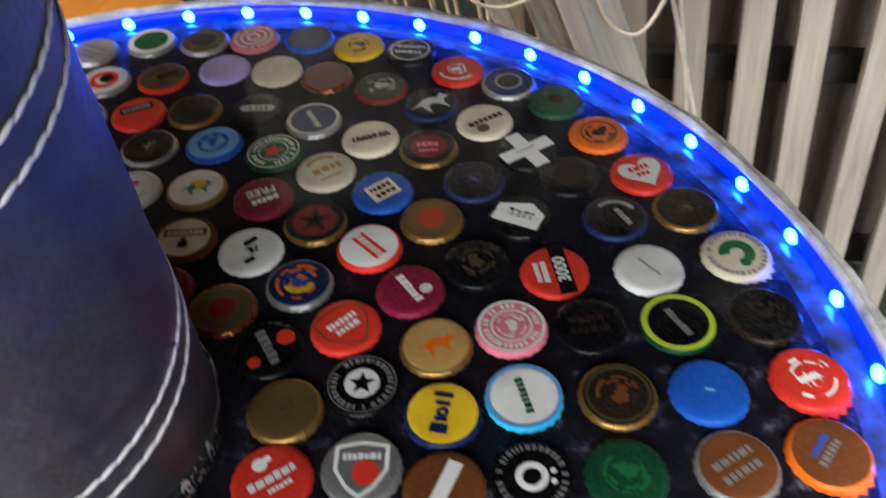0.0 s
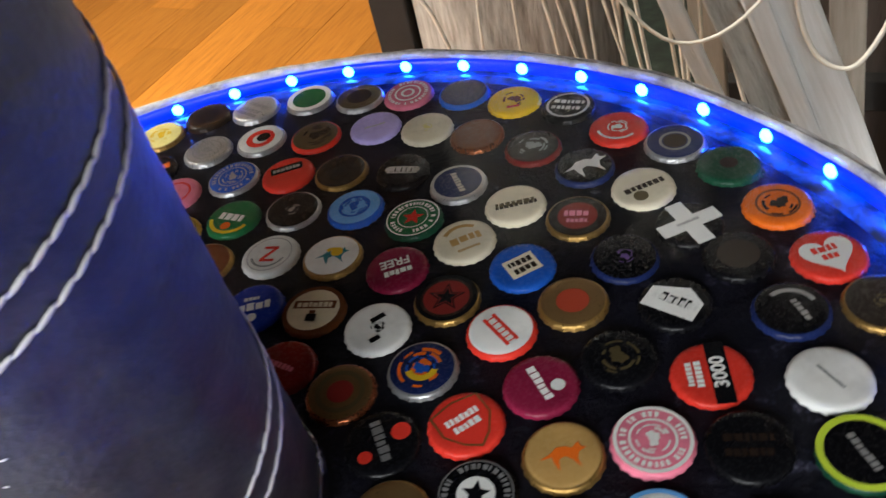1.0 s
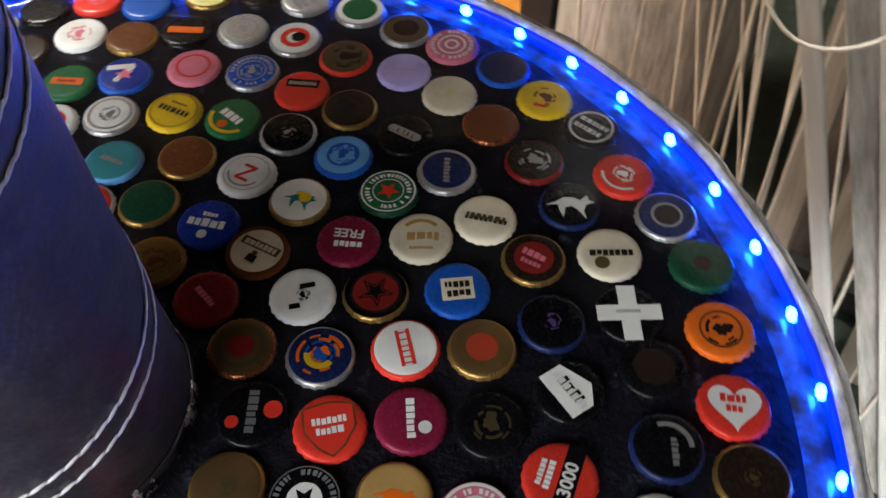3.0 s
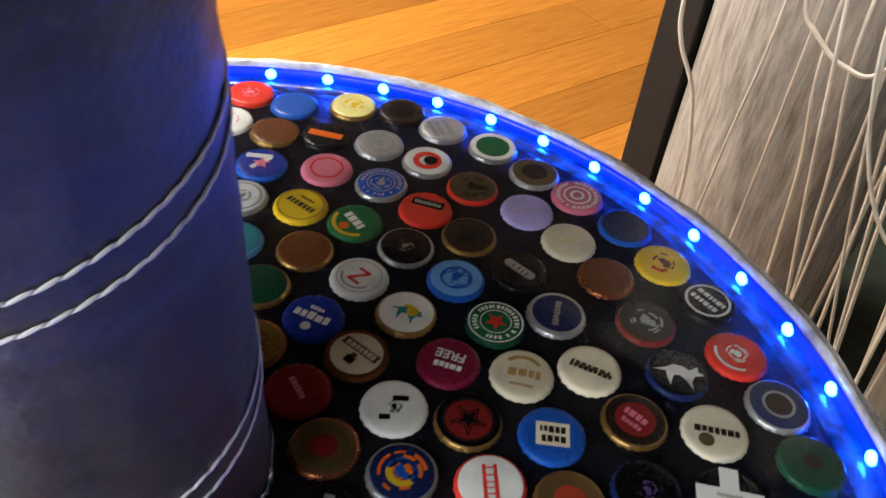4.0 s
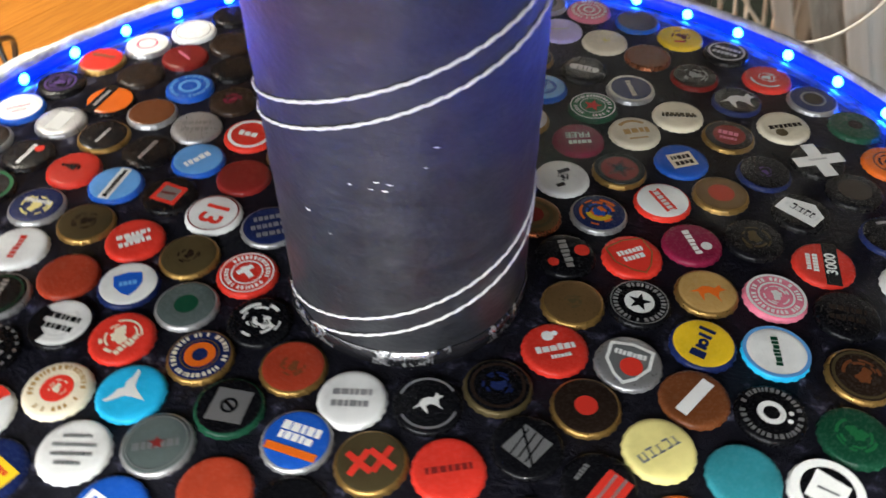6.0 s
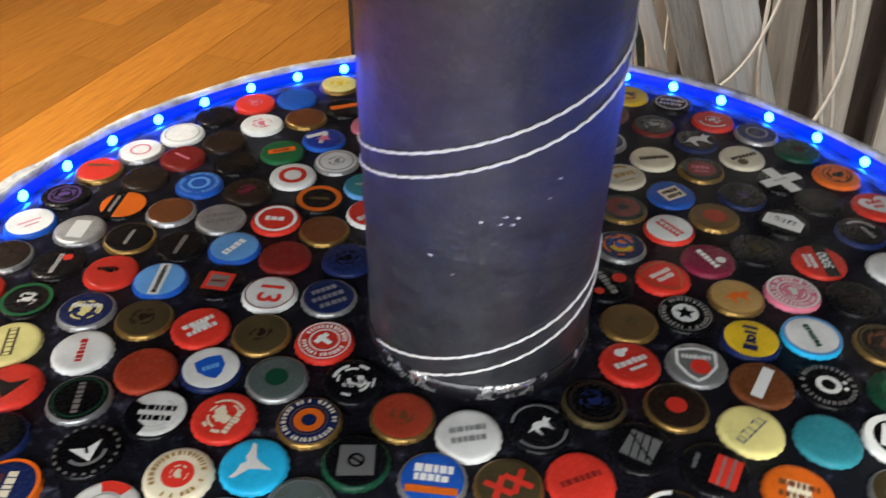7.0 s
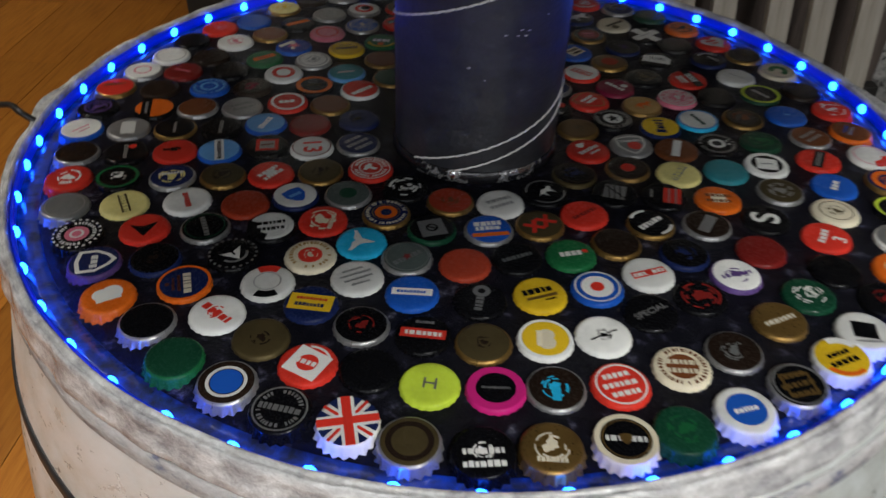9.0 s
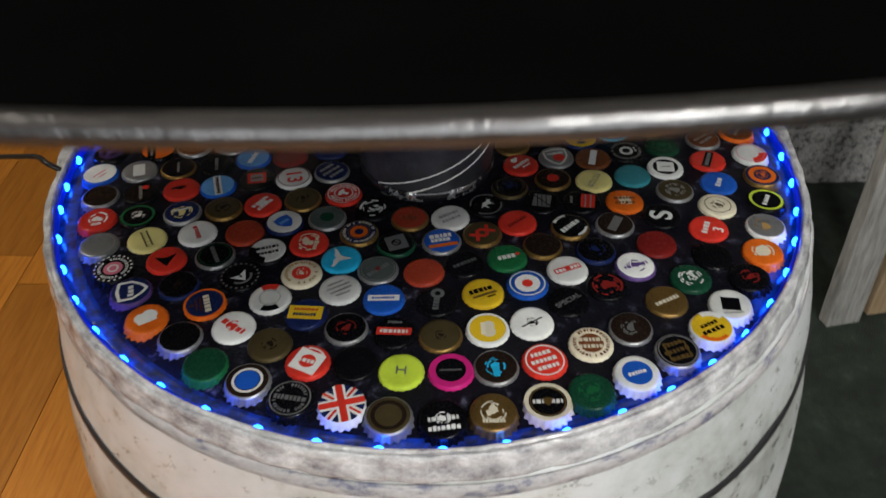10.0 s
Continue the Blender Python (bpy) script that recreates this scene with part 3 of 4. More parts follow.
leaning_board("board", (0.434, 0.600, 0.001), (0.032, 0.604, 1.05), 0.019, 0.010, M_WHITE, "narrow flaking white board leaning among the cords", "leaning boards")
leaning_board("board", (0.490, 0.622, 0.001), (0.068, 0.626, 1.05), 0.034, 0.010, M_LOG, "grey weathered board leaning behind the white boards", "leaning boards")
leaning_board("board", (0.510, 0.598, 0.001), (0.1005, 0.602, 1.05), 0.0215, 0.012, M_WHITE, "narrow flaking white board leaning among the cords", "leaning boards")
leaning_board("board", (0.546, 0.601, 0.001), (0.1275, 0.605, 1.05), 0.040, 0.012, M_WHITE, "wide flaking white board leaning beside a narrow one", "leaning boards")
leaning_board("board", (0.93, 0.46, 0.002), (0.99, 0.60, 1.5), 0.075, 0.03, M_LOG, "grey weathered board standing on the dark carpet", "standing boards")
leaning_board("board", (1.02, 0.47, 0.002), (1.13, 0.60, 1.5), 0.06, 0.03, M_BOARD, "bare pine board standing on the dark carpet", "standing boards")


leaning_board("board", (-0.276, 1.10, 0.002), (-0.276, 1.10, 2.2), 0.06, 0.05, M_DARK, "dark stained upright board beside the grey post", "standing boards")


def granite_block(x, y):
    bm = bmesh.new()
    box(bm, 0, 0, 0.7, 0.5, 0.22, 1.4, bevel=0.012)
    ob = part("granite_slab", bm, M_GRANITE)
    ob.location, ob.rotation_euler = (x, y, 0.001), (0, 0, radians(-12))
    return tagged(ob, "grey speckled granite slab standing upright", "slab")


granite_block(1.20, 0.98)


def cords():
    rnd = random.Random(21)
    runs = []
    for i in range(9):
        x = -0.02 + i * 0.034 + rnd.uniform(-0.008, 0.008)
        y = 0.69 + rnd.uniform(-0.05, 0.02)
        lean = rnd.uniform(0.04, 0.2)
        runs.append([(x - lean * 0.6, y + 0.03, 1.5), (x, y, 1.05), (x + lean * 0.5, y - 0.01, 0.7), (x + lean, y - 0.02, 0.35), (x + lean * 1.1, y - 0.03, 0.008)])
    runs.append([(0.04, 0.62, 1.2), (0.07, 0.60, 0.85), (0.15, 0.58, 0.70), (0.24, 0.58, 0.74), (0.28, 0.60, 0.92), (0.29, 0.62, 1.25)])
    runs.append([(0.26, 0.62, 1.25), (0.31, 0.60, 0.95), (0.345, 0.58, 0.76), (0.31, 0.57, 0.66), (0.26, 0.585, 0.74), (0.25, 0.62, 1.1)])
    runs.append([(0.24, 0.63, 1.3), (0.30, 0.60, 0.9), (0.36, 0.59, 0.66), (0.40, 0.60, 0.4), (0.41, 0.62, 0.008)])
    for i in range(10):
        x = -0.045 + i * 0.024 + rnd.uniform(-0.006, 0.006)
        y = 0.745 + rnd.uniform(-0.02, 0.02)
        a, b = rnd.uniform(-0.05, 0.05), rnd.uniform(-0.03, 0.09)
        runs.append([(x - a, y, 1.4), (x, y, 0.85), (x + 0.4 * b, y, 0.62), (x + 0.8 * b, y - 0.01, 0.35), (x + b, y - 0.02, 0.008)])
    runs.append([(-0.05, 0.72, 1.2), (-0.04, 0.72, 0.92), (-0.025, 0.72, 0.814), (-0.005, 0.72, 0.787), (0.028, 0.72, 0.768), (0.065, 0.72, 0.779), (0.10, 0.72, 0.90), (0.11, 0.72, 1.2)])
    runs.append([(-0.16, 0.72, 1.2), (-0.15, 0.72, 0.90), (-0.141, 0.72, 0.77), (-0.130, 0.72, 0.725), (-0.097, 0.72, 0.661), (-0.075, 0.72, 0.50), (-0.07, 0.72, 0.008)])
    for r in runs:
        ob = part("cord", tube(r, 0.0017 + rnd.random() * 0.0009, 6, 8), M_CORD, None, "", True)
        tagged(ob, "loose pale cord hanging in front of the slats", "cord", "hanging cords")


cords()

# ---- bottle caps ----
CAP_R = 0.0122


def cap_mesh():
    """Crown cap: flat top, rounded shoulder and a flared skirt of 21 flutes."""
    bm = bmesh.new()
    n = 84
    prof = [(0.0100, 0.0062), (0.0117, 0.0061), (0.0126, 0.0056), (0.0130, 0.0047), (0.0133, 0.0030), (0.0138, 0.0014), (0.0142, 0.0003)]
    flute = [0, 0, 0, 0.0001, 0.00035, 0.0006, 0.0008]
    rg = []
    for (r, z), f in zip(prof, flute):
        rg.append([bm.verts.new(((r + f * math.cos(21 * a)) * math.cos(a), (r + f * math.cos(21 * a)) * math.sin(a), z)) for a in [2 * math.pi * i / n for i in range(n)]])
    top = bm.faces.new(rg[0])
    top.material_index = 0
    for j, (a, b) in enumerate(zip(rg, rg[1:])):
        for i in range(n):
            f = bm.faces.new((b[i], b[(i + 1) % n], a[(i + 1) % n], a[i]))
            f.material_index = 0 if j < 1 else 1
    return mesh_of(bm, "bottle_cap", [None, None])


CAP = cap_mesh()
SHAPES = {}


def flat(bm, pts, z=0.0):
    bm.faces.new([bm.verts.new((x, y, z)) for x, y in pts])


def ring_face(bm, r0, r1, a0=0.0, a1=360.0, n=40):
    full = a1 - a0 >= 359.9
    ang = [math.radians(a0 + (a1 - a0) * i / n) for i in range(n if full else n + 1)]
    ins = [bm.verts.new((r0 * math.cos(a), r0 * math.sin(a), 0)) for a in ang]
    outs = [bm.verts.new((r1 * math.cos(a), r1 * math.sin(a), 0)) for a in ang]
    for i in range(n):
        j = (i + 1) % len(ang)
        bm.faces.new((ins[i], outs[i], outs[j], ins[j]))


def shape(kind, args):
    """A thin print, in units of the cap's top radius."""
    bm = bmesh.new()
    if kind == "D":
        r, dx, dy = (args + [0, 0])[:3]
        flat(bm, [(dx + r * math.cos(a), dy + r * math.sin(a)) for a in [2 * math.pi * i / 28 for i in range(28)]])
    elif kind == "R":
        ring_face(bm, args[0], args[1])
    elif kind == "C":
        ring_face(bm, args[0], args[1], args[2], args[3], 20)
    elif kind == "B":
        w, h, dx, dy, rot = (args + [0, 0, 0])[:5] if len(args) < 5 else args
        c, s = math.cos(radians(rot)), math.sin(radians(rot))
        flat(bm, [(dx + c * u - s * v, dy + s * u + c * v) for u, v in ((-w / 2, -h / 2), (w / 2, -h / 2), (w / 2, h / 2), (-w / 2, h / 2))])
    elif kind == "N":
        w, h, dx, dy = (args + [0, 0])[:4]
        rnd = random.Random(int(w * 100 + h * 1000 + dx * 17 + dy * 31))
        x = -w / 2
        while x < w / 2 - 0.3 * h:
            s = min(h * rnd.uniform(0.45, 0.85), w / 2 - x)
            up, dn = h / 2 * rnd.choice((1, 1, 0.72)), -h / 2
            flat(bm, [(dx + x, dy + dn), (dx + x + s, dy + dn), (dx + x + s, dy + up), (dx + x, dy + up)])
            x += s + 0.16 * h
    elif kind == "G":
        rnd = random.Random(int(args[0] * 100))
        a = 0.0
        while a < 350:
            step = rnd.uniform(7, 15)
            if rnd.random() > 0.14:
                ring = [(args[0] + d, radians(a + e)) for d, e in ((-0.08, 0), (-0.08, step * 0.6), (0.08, step * 0.6), (0.08, 0))]
                flat(bm, [(r * math.cos(t), r * math.sin(t)) for r, t in ring])
            a += step
    elif kind == "L":
        n = int(args[0])
        for k in range(n):
            y = (k - (n - 1) / 2) * -0.42
            w = 1.35 - 0.3 * abs(k - (n - 1) / 2)
            x = -w / 2
            rnd = random.Random(k * 7 + n)
            while x < w / 2 - 0.04:
                s = rnd.uniform(0.1, 0.22)
                flat(bm, [(x, y - 0.11), (min(x + s, w / 2), y - 0.11), (min(x + s, w / 2), y + 0.11), (x, y + 0.11)])
                x += s + 0.05
    elif kind == "S":
        r = args[0]
        flat(bm, [((r if i % 2 == 0 else r * 0.42) * math.sin(i * math.pi / 5), (r if i % 2 == 0 else r * 0.42) * math.cos(i * math.pi / 5)) for i in range(10)])
    elif kind == "X":
        a, b = 1.02, 0.29
        flat(bm, [(-b, a), (-b, b), (-a, b), (-a, -b), (-b, -b), (-b, -a), (b, -a), (b, -b), (a, -b), (a, b), (b, b), (b, a)])
    elif kind == "H":
        r = args[0]
        flat(bm, [(-r, -0.6 * r), (r * 0.9, -0.6 * r), (r * 0.9, 0.3 * r), (0.2 * r, 0.8 * r), (-r, 0.35 * r)])
    elif kind == "F":
        r = args[0]
        half = [(0.0, -0.85), (0.16, -0.30), (0.30, 0.05), (0.95, 0.42), (0.98, 0.62), (0.60, 0.50), (0.22, 0.52), (0.0, 0.34)]
        flat(bm, [(r * x, r * y) for x, y in half] + [(-r * x, r * y) for x, y in half[-2:0:-1]])
    elif kind == "T":
        r = args[0]
        flat(bm, [(-r, 0.5 * r), (0, -r), (r, 0.5 * r), (0, 0.15 * r)])
    elif kind == "Q":
        r = args[0]
        flat(bm, [(-r, -0.75 * r), (0.8 * r, -r), (r, 0.7 * r), (-0.8 * r, r)])
    elif kind == "E":
        r = args[0]
        flat(bm, [(-0.8 * r, 0.7 * r), (-0.8 * r, -0.1 * r), (-0.4 * r, -0.7 * r), (0, -r), (0.4 * r, -0.7 * r), (0.8 * r, -0.1 * r), (0.8 * r, 0.7 * r), (0, 0.85 * r)])
    elif kind == "A":
        r, rnd = args[0], random.Random(int(args[1]))
        ph = [rnd.uniform(0, 6.28) for _ in range(4)]
        ox, oy = rnd.uniform(-0.12, 0.12) * r, rnd.uniform(-0.12, 0.12) * r
        core = []
        for i in range(48):
            a = 2 * math.pi * i / 48
            k = 0.42 + 0.10 * math.sin(2 * a + ph[0]) + 0.07 * math.sin(3 * a + ph[1]) + 0.05 * math.sin(7 * a + ph[2])
            core.append((ox + r * k * math.cos(a), oy + r * k * math.sin(a)))
        flat(bm, core)
        for lane in (0.72, 0.92):
            a = rnd.uniform(0, 60)
            while a < 350:
                span = rnd.uniform(18, 70)
                if rnd.random() > 0.35:
                    w = rnd.uniform(0.045, 0.09)
                    ring_face(bm, r * (lane - w), r * (lane + w), a, min(a + span, 395), 8)
                a += span + rnd.uniform(8, 30)
    elif kind == "V":
        r = args[0]
        flat(bm, [(r * 1.0 * math.sin(a) ** 3, r * (0.84 * math.cos(a) - 0.34 * math.cos(2 * a) - 0.13 * math.cos(3 * a) - 0.06 * math.cos(4 * a))) for a in [2 * math.pi * i / 32 for i in range(32)]])
    elif kind == "P":
        r = args[0]
        body = [(-0.95, -0.30), (-0.55, -0.02), (-0.30, 0.30), (0.10, 0.38), (0.36, 0.30), (0.62, 0.62), (0.72, 0.40), (0.98, 0.34), (0.66, 0.12),
                (0.62, -0.22), (0.80, -0.62), (0.42, -0.26), (0.10, -0.10), (-0.14, -0.24), (-0.10, -0.80), (-0.36, -0.40), (-0.46, -0.16)]
        flat(bm, [(r * x, r * y) for x, y in body])
    elif kind == "K":
        for i in range(21):
            a0, a1 = math.radians(i * 360 / 21 - 3.6), math.radians(i * 360 / 21 + 3.6)
            flat(bm, [(0.9 * math.cos(a0), 0.9 * math.sin(a0)), (1.0 * math.cos(a0), 1.0 * math.sin(a0)), (1.0 * math.cos(a1), 1.0 * math.sin(a1)), (0.9 * math.cos(a1), 0.9 * math.sin(a1))])
    return bm


LETTERS = {}


def lettering(text):
    if text not in LETTERS:
        cu = bpy.data.curves.new("lettering", "FONT")
        cu.body, cu.align_x, cu.align_y, cu.offset = text, "CENTER", "CENTER", 0.022
        ob = bpy.data.objects.new("lettering", cu)
        scene.collection.objects.link(ob)
        bpy.context.view_layer.update()
        LETTERS[text] = bpy.data.meshes.new_from_object(ob.evaluated_get(bpy.context.evaluated_depsgraph_get()))
        bpy.data.objects.remove(ob)
        LETTERS[text].materials.clear()
        LETTERS[text].materials.append(None)
    return LETTERS[text]


NAMES = {"V": "printed_heart", "P": "printed_animal", "F": "printed_tail", "D": "printed_disc", "R": "printed_ring", "B": "printed_band", "L": "printed_lines", "S": "printed_star", "X": "printed_cross", "H": "printed_crest",
         "T": "printed_triangle", "Q": "printed_square", "E": "printed_shield", "A": "printed_figure", "C": "printed_arc", "K": "printed_teeth", "N": "printed_word", "G": "printed_legend", "W": "printed_letters"}
DESC = {"V": "heart", "P": "leaping animal", "F": "tail", "D": "dot", "R": "ring", "B": "band", "L": "lines of print", "S": "star", "X": "cross", "H": "crest", "T": "triangle", "Q": "square", "E": "shield", "A": "figure", "C": "arc",
        "K": "toothed edge", "N": "line of print", "G": "ring of print", "W": "lettering"}
count = 0


def print_part(parent, kind, colour, data, level, scale=CAP_R, dx=0.0, dy=0.0):
    ob = new(NAMES[kind], data)
    ob.parent = parent
    ob.location = (dx * CAP_R, dy * CAP_R, 0.0063 + 0.00006 * level)
    ob.scale = (scale, scale, scale)
    ob.material_slots[0].link = "OBJECT"
    ob.material_slots[0].material = MATS[colour]
    return ob


def union_flag(parent):
    """Blue fields, white and red crosses over the whole top, cut to a disc."""
    def clipped(pts):
        poly = [Vector(p) for p in pts]
        for i in range(24):
            a = 2 * math.pi * i / 24
            nrm = Vector((math.cos(a), math.sin(a)))
            res = []
            for k, p in enumerate(poly):
                q = poly[(k + 1) % len(poly)]
                sp, sq = 1.04 - p.dot(nrm), 1.04 - q.dot(nrm)
                if sp >= 0:
                    res.append(p)
                if sp * sq < 0:
                    res.append(p + (q - p) * (sp / (sp - sq)))
            poly = res
        return poly

    def strip_bm(items):
        bm = bmesh.new()
        for w, ang, off in items:
            c, s = math.cos(ang), math.sin(ang)
            flat(bm, [(p.x, p.y) for p in clipped([(c * u - s * (v + off), s * u + c * (v + off)) for u, v in ((-1.2, -w), (1.2, -w), (1.2, w), (-1.2, w))])])
        return mesh_of(bm, "flag_stripe", [None], False)

    wedges = bmesh.new()
    for k in range(8):
        a = math.radians(k * 45 + 22.5)
        flat(wedges, [(0.42 * math.cos(a), 0.42 * math.sin(a))] + [(1.03 * math.cos(a + t), 1.03 * math.sin(a + t)) for t in (-0.2, -0.07, 0.07, 0.2)])
    for lev, (kind, col, data) in enumerate((("B", "navy", mesh_of(wedges, "flag_field", [None], False)),
                                             ("B", "red", strip_bm([(0.06, math.radians(45), 0.0)])), ("B", "red", strip_bm([(0.06, math.radians(135), 0.0)])),
                                             ("B", "wh", strip_bm([(0.27, 0, 0)])), ("B", "wh", strip_bm([(0.27, math.pi / 2, 0)])),
                                             ("B", "red", strip_bm([(0.16, 0, 0)])), ("B", "red", strip_bm([(0.16, math.pi / 2, 0)])))):
        print_part(parent, kind, col, data, lev)


def cap(x, y, top, skirt, turn, prints):
    global count
    rnd = random.Random(count * 13 + 5)
    count += 1
    ob = new("bottle_cap", CAP)
    ob.location = (x, y, 0.8736)
    ob.rotation_euler = (radians(rnd.uniform(-1.3, 1.3)), radians(rnd.uniform(-1.3, 1.3)), radians(turn))
    for i, key in ((0, top), (1, skirt)):
        ob.material_slots[i].link = "OBJECT"
        ob.material_slots[i].material = MATS[key]
    words = []
    for level, item in enumerate([p.split() for p in prints.split(";") if p.strip()]):
        kind = item[0]
        if kind == "U":
            union_flag(ob)
            words.append("red and blue crossed flag")
            continue
        colour = item[1]
        if kind == "W":
            dx, dy = [float(v) for v in (item[4:6] if len(item) > 4 else (0, 0))]
            print_part(ob, kind, colour, lettering(item[2]), level, CAP_R * float(item[3]), dx, dy)
        else:
            args = [float(v) for v in item[2:]]
            if kind == "A":
                args = [args[0], float(count * 5 + level)]
            key = (kind, *args)
            if key not in SHAPES:
                SHAPES[key] = mesh_of(shape(kind, args), NAMES[kind], [None], False)
            print_part(ob, kind, colour, SHAPES[key], level)
        if len(words) < 2:
            words.append(f"{WORDS.get(colour, colour)} {DESC[kind]}")
    name, edge = WORDS.get(top, top), WORDS.get(skirt, skirt)
    label = f"{name} bottle cap" + (f", {edge} edge" if skirt != top else "")
    for w in words:
        more = (" with " if " with " not in label else " and ") + w
        if len((label + more).split()) <= 9:
            label += more
    if " with " not in label:
        label += ", plain top"
    label += " under resin"
    tagged(ob, label, "bottle cap", "caps in the table top")


cap(-0.114, 0.209, "pyel", "gold", -3, "A yel .5")
cap(-0.092, 0.225, "dbrown", "dbrown", -4, "D black .6")
cap(-0.065, 0.229, "silver", "silver", -29, "L grey 2;N grey 1.2 .2 0 -.5")
cap(-0.035, 0.235, "green", "silver", -4, "R wh .75 1")
cap(-0.006, 0.233, "olive", "silver", -4, "D dbrown .55")
cap(0.021, 0.233, "pink", "pink", -4, "G wh .8;R wh .5 .58;R wh .2 .3")
cap(0.051, 0.230, "navy", "blue", -4, "A navy .6")
cap(0.0779, 0.2199, "yel", "yel", 14, "A brown .55;B red .5 .15 -.1 -.5")
cap(-0.079, 0.193, "silver", "silver", -3, "R grey .85 .9;R grey .6 .64;A grey .5")
cap(-0.0512, 0.1999, "wh", "silver", -3, "R red .35 .62;D black .3 .1 .1")
cap(-0.021, 0.200, "olive", "red", -3, "A dbrown .7")
cap(0.0096, 0.2051, "lilac", "lilac", 23, "N silver .9 .12")
cap(0.0371, 0.2011, "cream", "cream", -3, "A pyel .3")
cap(0.0633, 0.1929, "brown", "copper", -3, "")
cap(0.091, 0.181, "dbrown", "dred", 30, "A grey .6")
cap(0.105, 0.212, "black", "black", -12, "R silver .75 .85;L silver 2")
cap(0.1288, 0.1920, "red", "red", -3, "A wh .4;C wh .7 .8 200 320")
cap(0.153, 0.179, "navy", "silver", -2, "R grey .45 .55;D dbrown .4")
cap(0.174, 0.162, "dgreen", "dgreen", -2, "D dbrown .3")
cap(-0.055, 0.169, "blue", "silver", -2, "G silver .78;A silver .45;R silver .55 .6")
cap(-0.0264, 0.1700, "red", "red", 23, "B black 1.3 .45 0 .3;N silver 1.1 .2 0 .3")
cap(0.001, 0.170, "dbrown", "gold", -2, "A black .6")
cap(0.032, 0.168, "black", "black", -2, "B silver 1.2 .4;N black 1.0 .24;L silver 1")
cap(0.060, 0.157, "navy", "silver", -63, "N silver 1.2 .22;R silver .88 1")
cap(0.115, 0.165, "black", "navy", 14, "P wh .85")
cap(0.0874, 0.1413, "cream", "cream", -165, "N dbrown 1.5 .2 0 .1;L olive 1")
cap(0.1399, 0.1492, "cream", "cream", -151, "N dbrown 1.5 .25;D olive .25 .3 .4")
cap(-0.0435, 0.1387, "green", "green", -13, "C yel .75 .9 200 340;N wh 1.1 .35;D orange .2 0 -.5")
cap(-0.015, 0.143, "black", "silver", -1, "A grey .3")
cap(0.0151, 0.1430, "lblue", "blue", -1, "R blue .5 .6;A blue .5")
cap(0.0441, 0.1343, "green", "dgreen", -1, "R wh .92 .97;G wh .74;S red .42;R wh .52 .56")
cap(0.0687, 0.1196, "cream", "cream", -151, "N tan 1.2 .35;N tan .8 .12 0 .5;C tan .6 .75 220 320")
cap(0.114, 0.132, "dbrown", "gold", -1, "D dred .66;N pink .9 .26 0 .12;N pink .7 .18 0 -.24")
cap(0.1573, 0.1258, "black", "black", 30, "X wh 1;N silver .8 .12 0 .05")
cap(0.1902, 0.1355, "orange", "orange", -1, "R brown .6 .68;A dbrown .6")
cap(0.2044, 0.1071, "red", "red", 22, "V wh .78;N red .75 .26 -.05 .22;N red .55 .22 0 -.12")
cap(-0.0160, 0.1134, "wh", "wh", 0, "R silver .80 .84;B red .55 .13 0 .32;B red .55 .13 0 -.32;B red .75 .13 0 0 52;C grey .6 .68 200 340")
cap(0.013, 0.112, "wh", "gold", 0, "P teal .62;D yel .22 .15 .15;C yel .2 .36 20 140")
cap(0.0432, 0.1041, "maroon", "maroon", -158, "N wh 1.0 .24 0 .22;W wh FREE .5 0 -.25")
cap(0.0943, 0.1040, "blue", "blue", -145, "B cream 1.05 .85;N dbrown .8 .24 0 .18;N dbrown .8 .24 0 -.16;B blue .5 .08 0 -.5")
cap(0.133, 0.108, "black", "navy", 0, "A purple .3")
cap(0.174, 0.108, "black", "black", 0, "D dbrown .62")
cap(-0.0826, 0.1581, "pink", "pink", -1, "R red .6 .7")
cap(-0.013, 0.083, "royal", "royal", 15, "N wh 1.4 .34;N wh .6 .16 0 .36;D wh .18 0 -.5")
cap(0.014, 0.081, "cream", "brown", 1, "R brown .88 1.04;B brown 1.45 .34 0 .22;N cream 1.2 .22 0 .22;B dbrown .34 .3 0 -.35;B brown .2 .16 0 -.12")
cap(0.0424, 0.0723, "wh", "wh", -138, "A black .25;B black .35 .2 .3 .4;B black .5 .2 -.2 -.3")
cap(0.067, 0.087, "dbrown", "gold", 1, "R black .84 1.0;D dred .74;S black .62;S dred .5;S black .4")
cap(0.1509, 0.0842, "black", "black", -27, "H wh .85;N black .9 .35 0 .05;L wh 1")
cap(0.115, 0.085, "bronze", "gold", 1, "D rust .5")
cap(0.0901, 0.0711, "wh", "red", -48, "B red 1.3 .45;L wh 1")
cap(0.189, 0.081, "black", "navy", -65, "C silver .6 .75 90 200;N silver .9 .2 .2 .2")
cap(0.218, 0.084, "dbrown", "gold", 1, "A olive .25")
cap(0.010, 0.053, "dred", "dred", -19, "N pink 1 .2")
cap(0.036, 0.042, "bronze", "copper", 3, "D dred .4;R olive .6 .75")
cap(0.064, 0.053, "navy", "silver", 2, "A orange .75;A blue .5;C yel .3 .5 200 350")
cap(0.1066, 0.0471, "maroon", "maroon", -57, "N wh 1.3 .25;D wh .2 .3 .4")
cap(0.132, 0.059, "black", "black", 2, "A olive .6")
cap(0.1615, 0.0529, "red", "red", 98, "B black 2.04 .52 0 -.22;W wh 3000 .52 0 -.22;N wh .9 .18 0 .32;N wh .8 .16 0 .56")
cap(0.197, 0.052, "wh", "wh", -52, "N grey .9 .1")
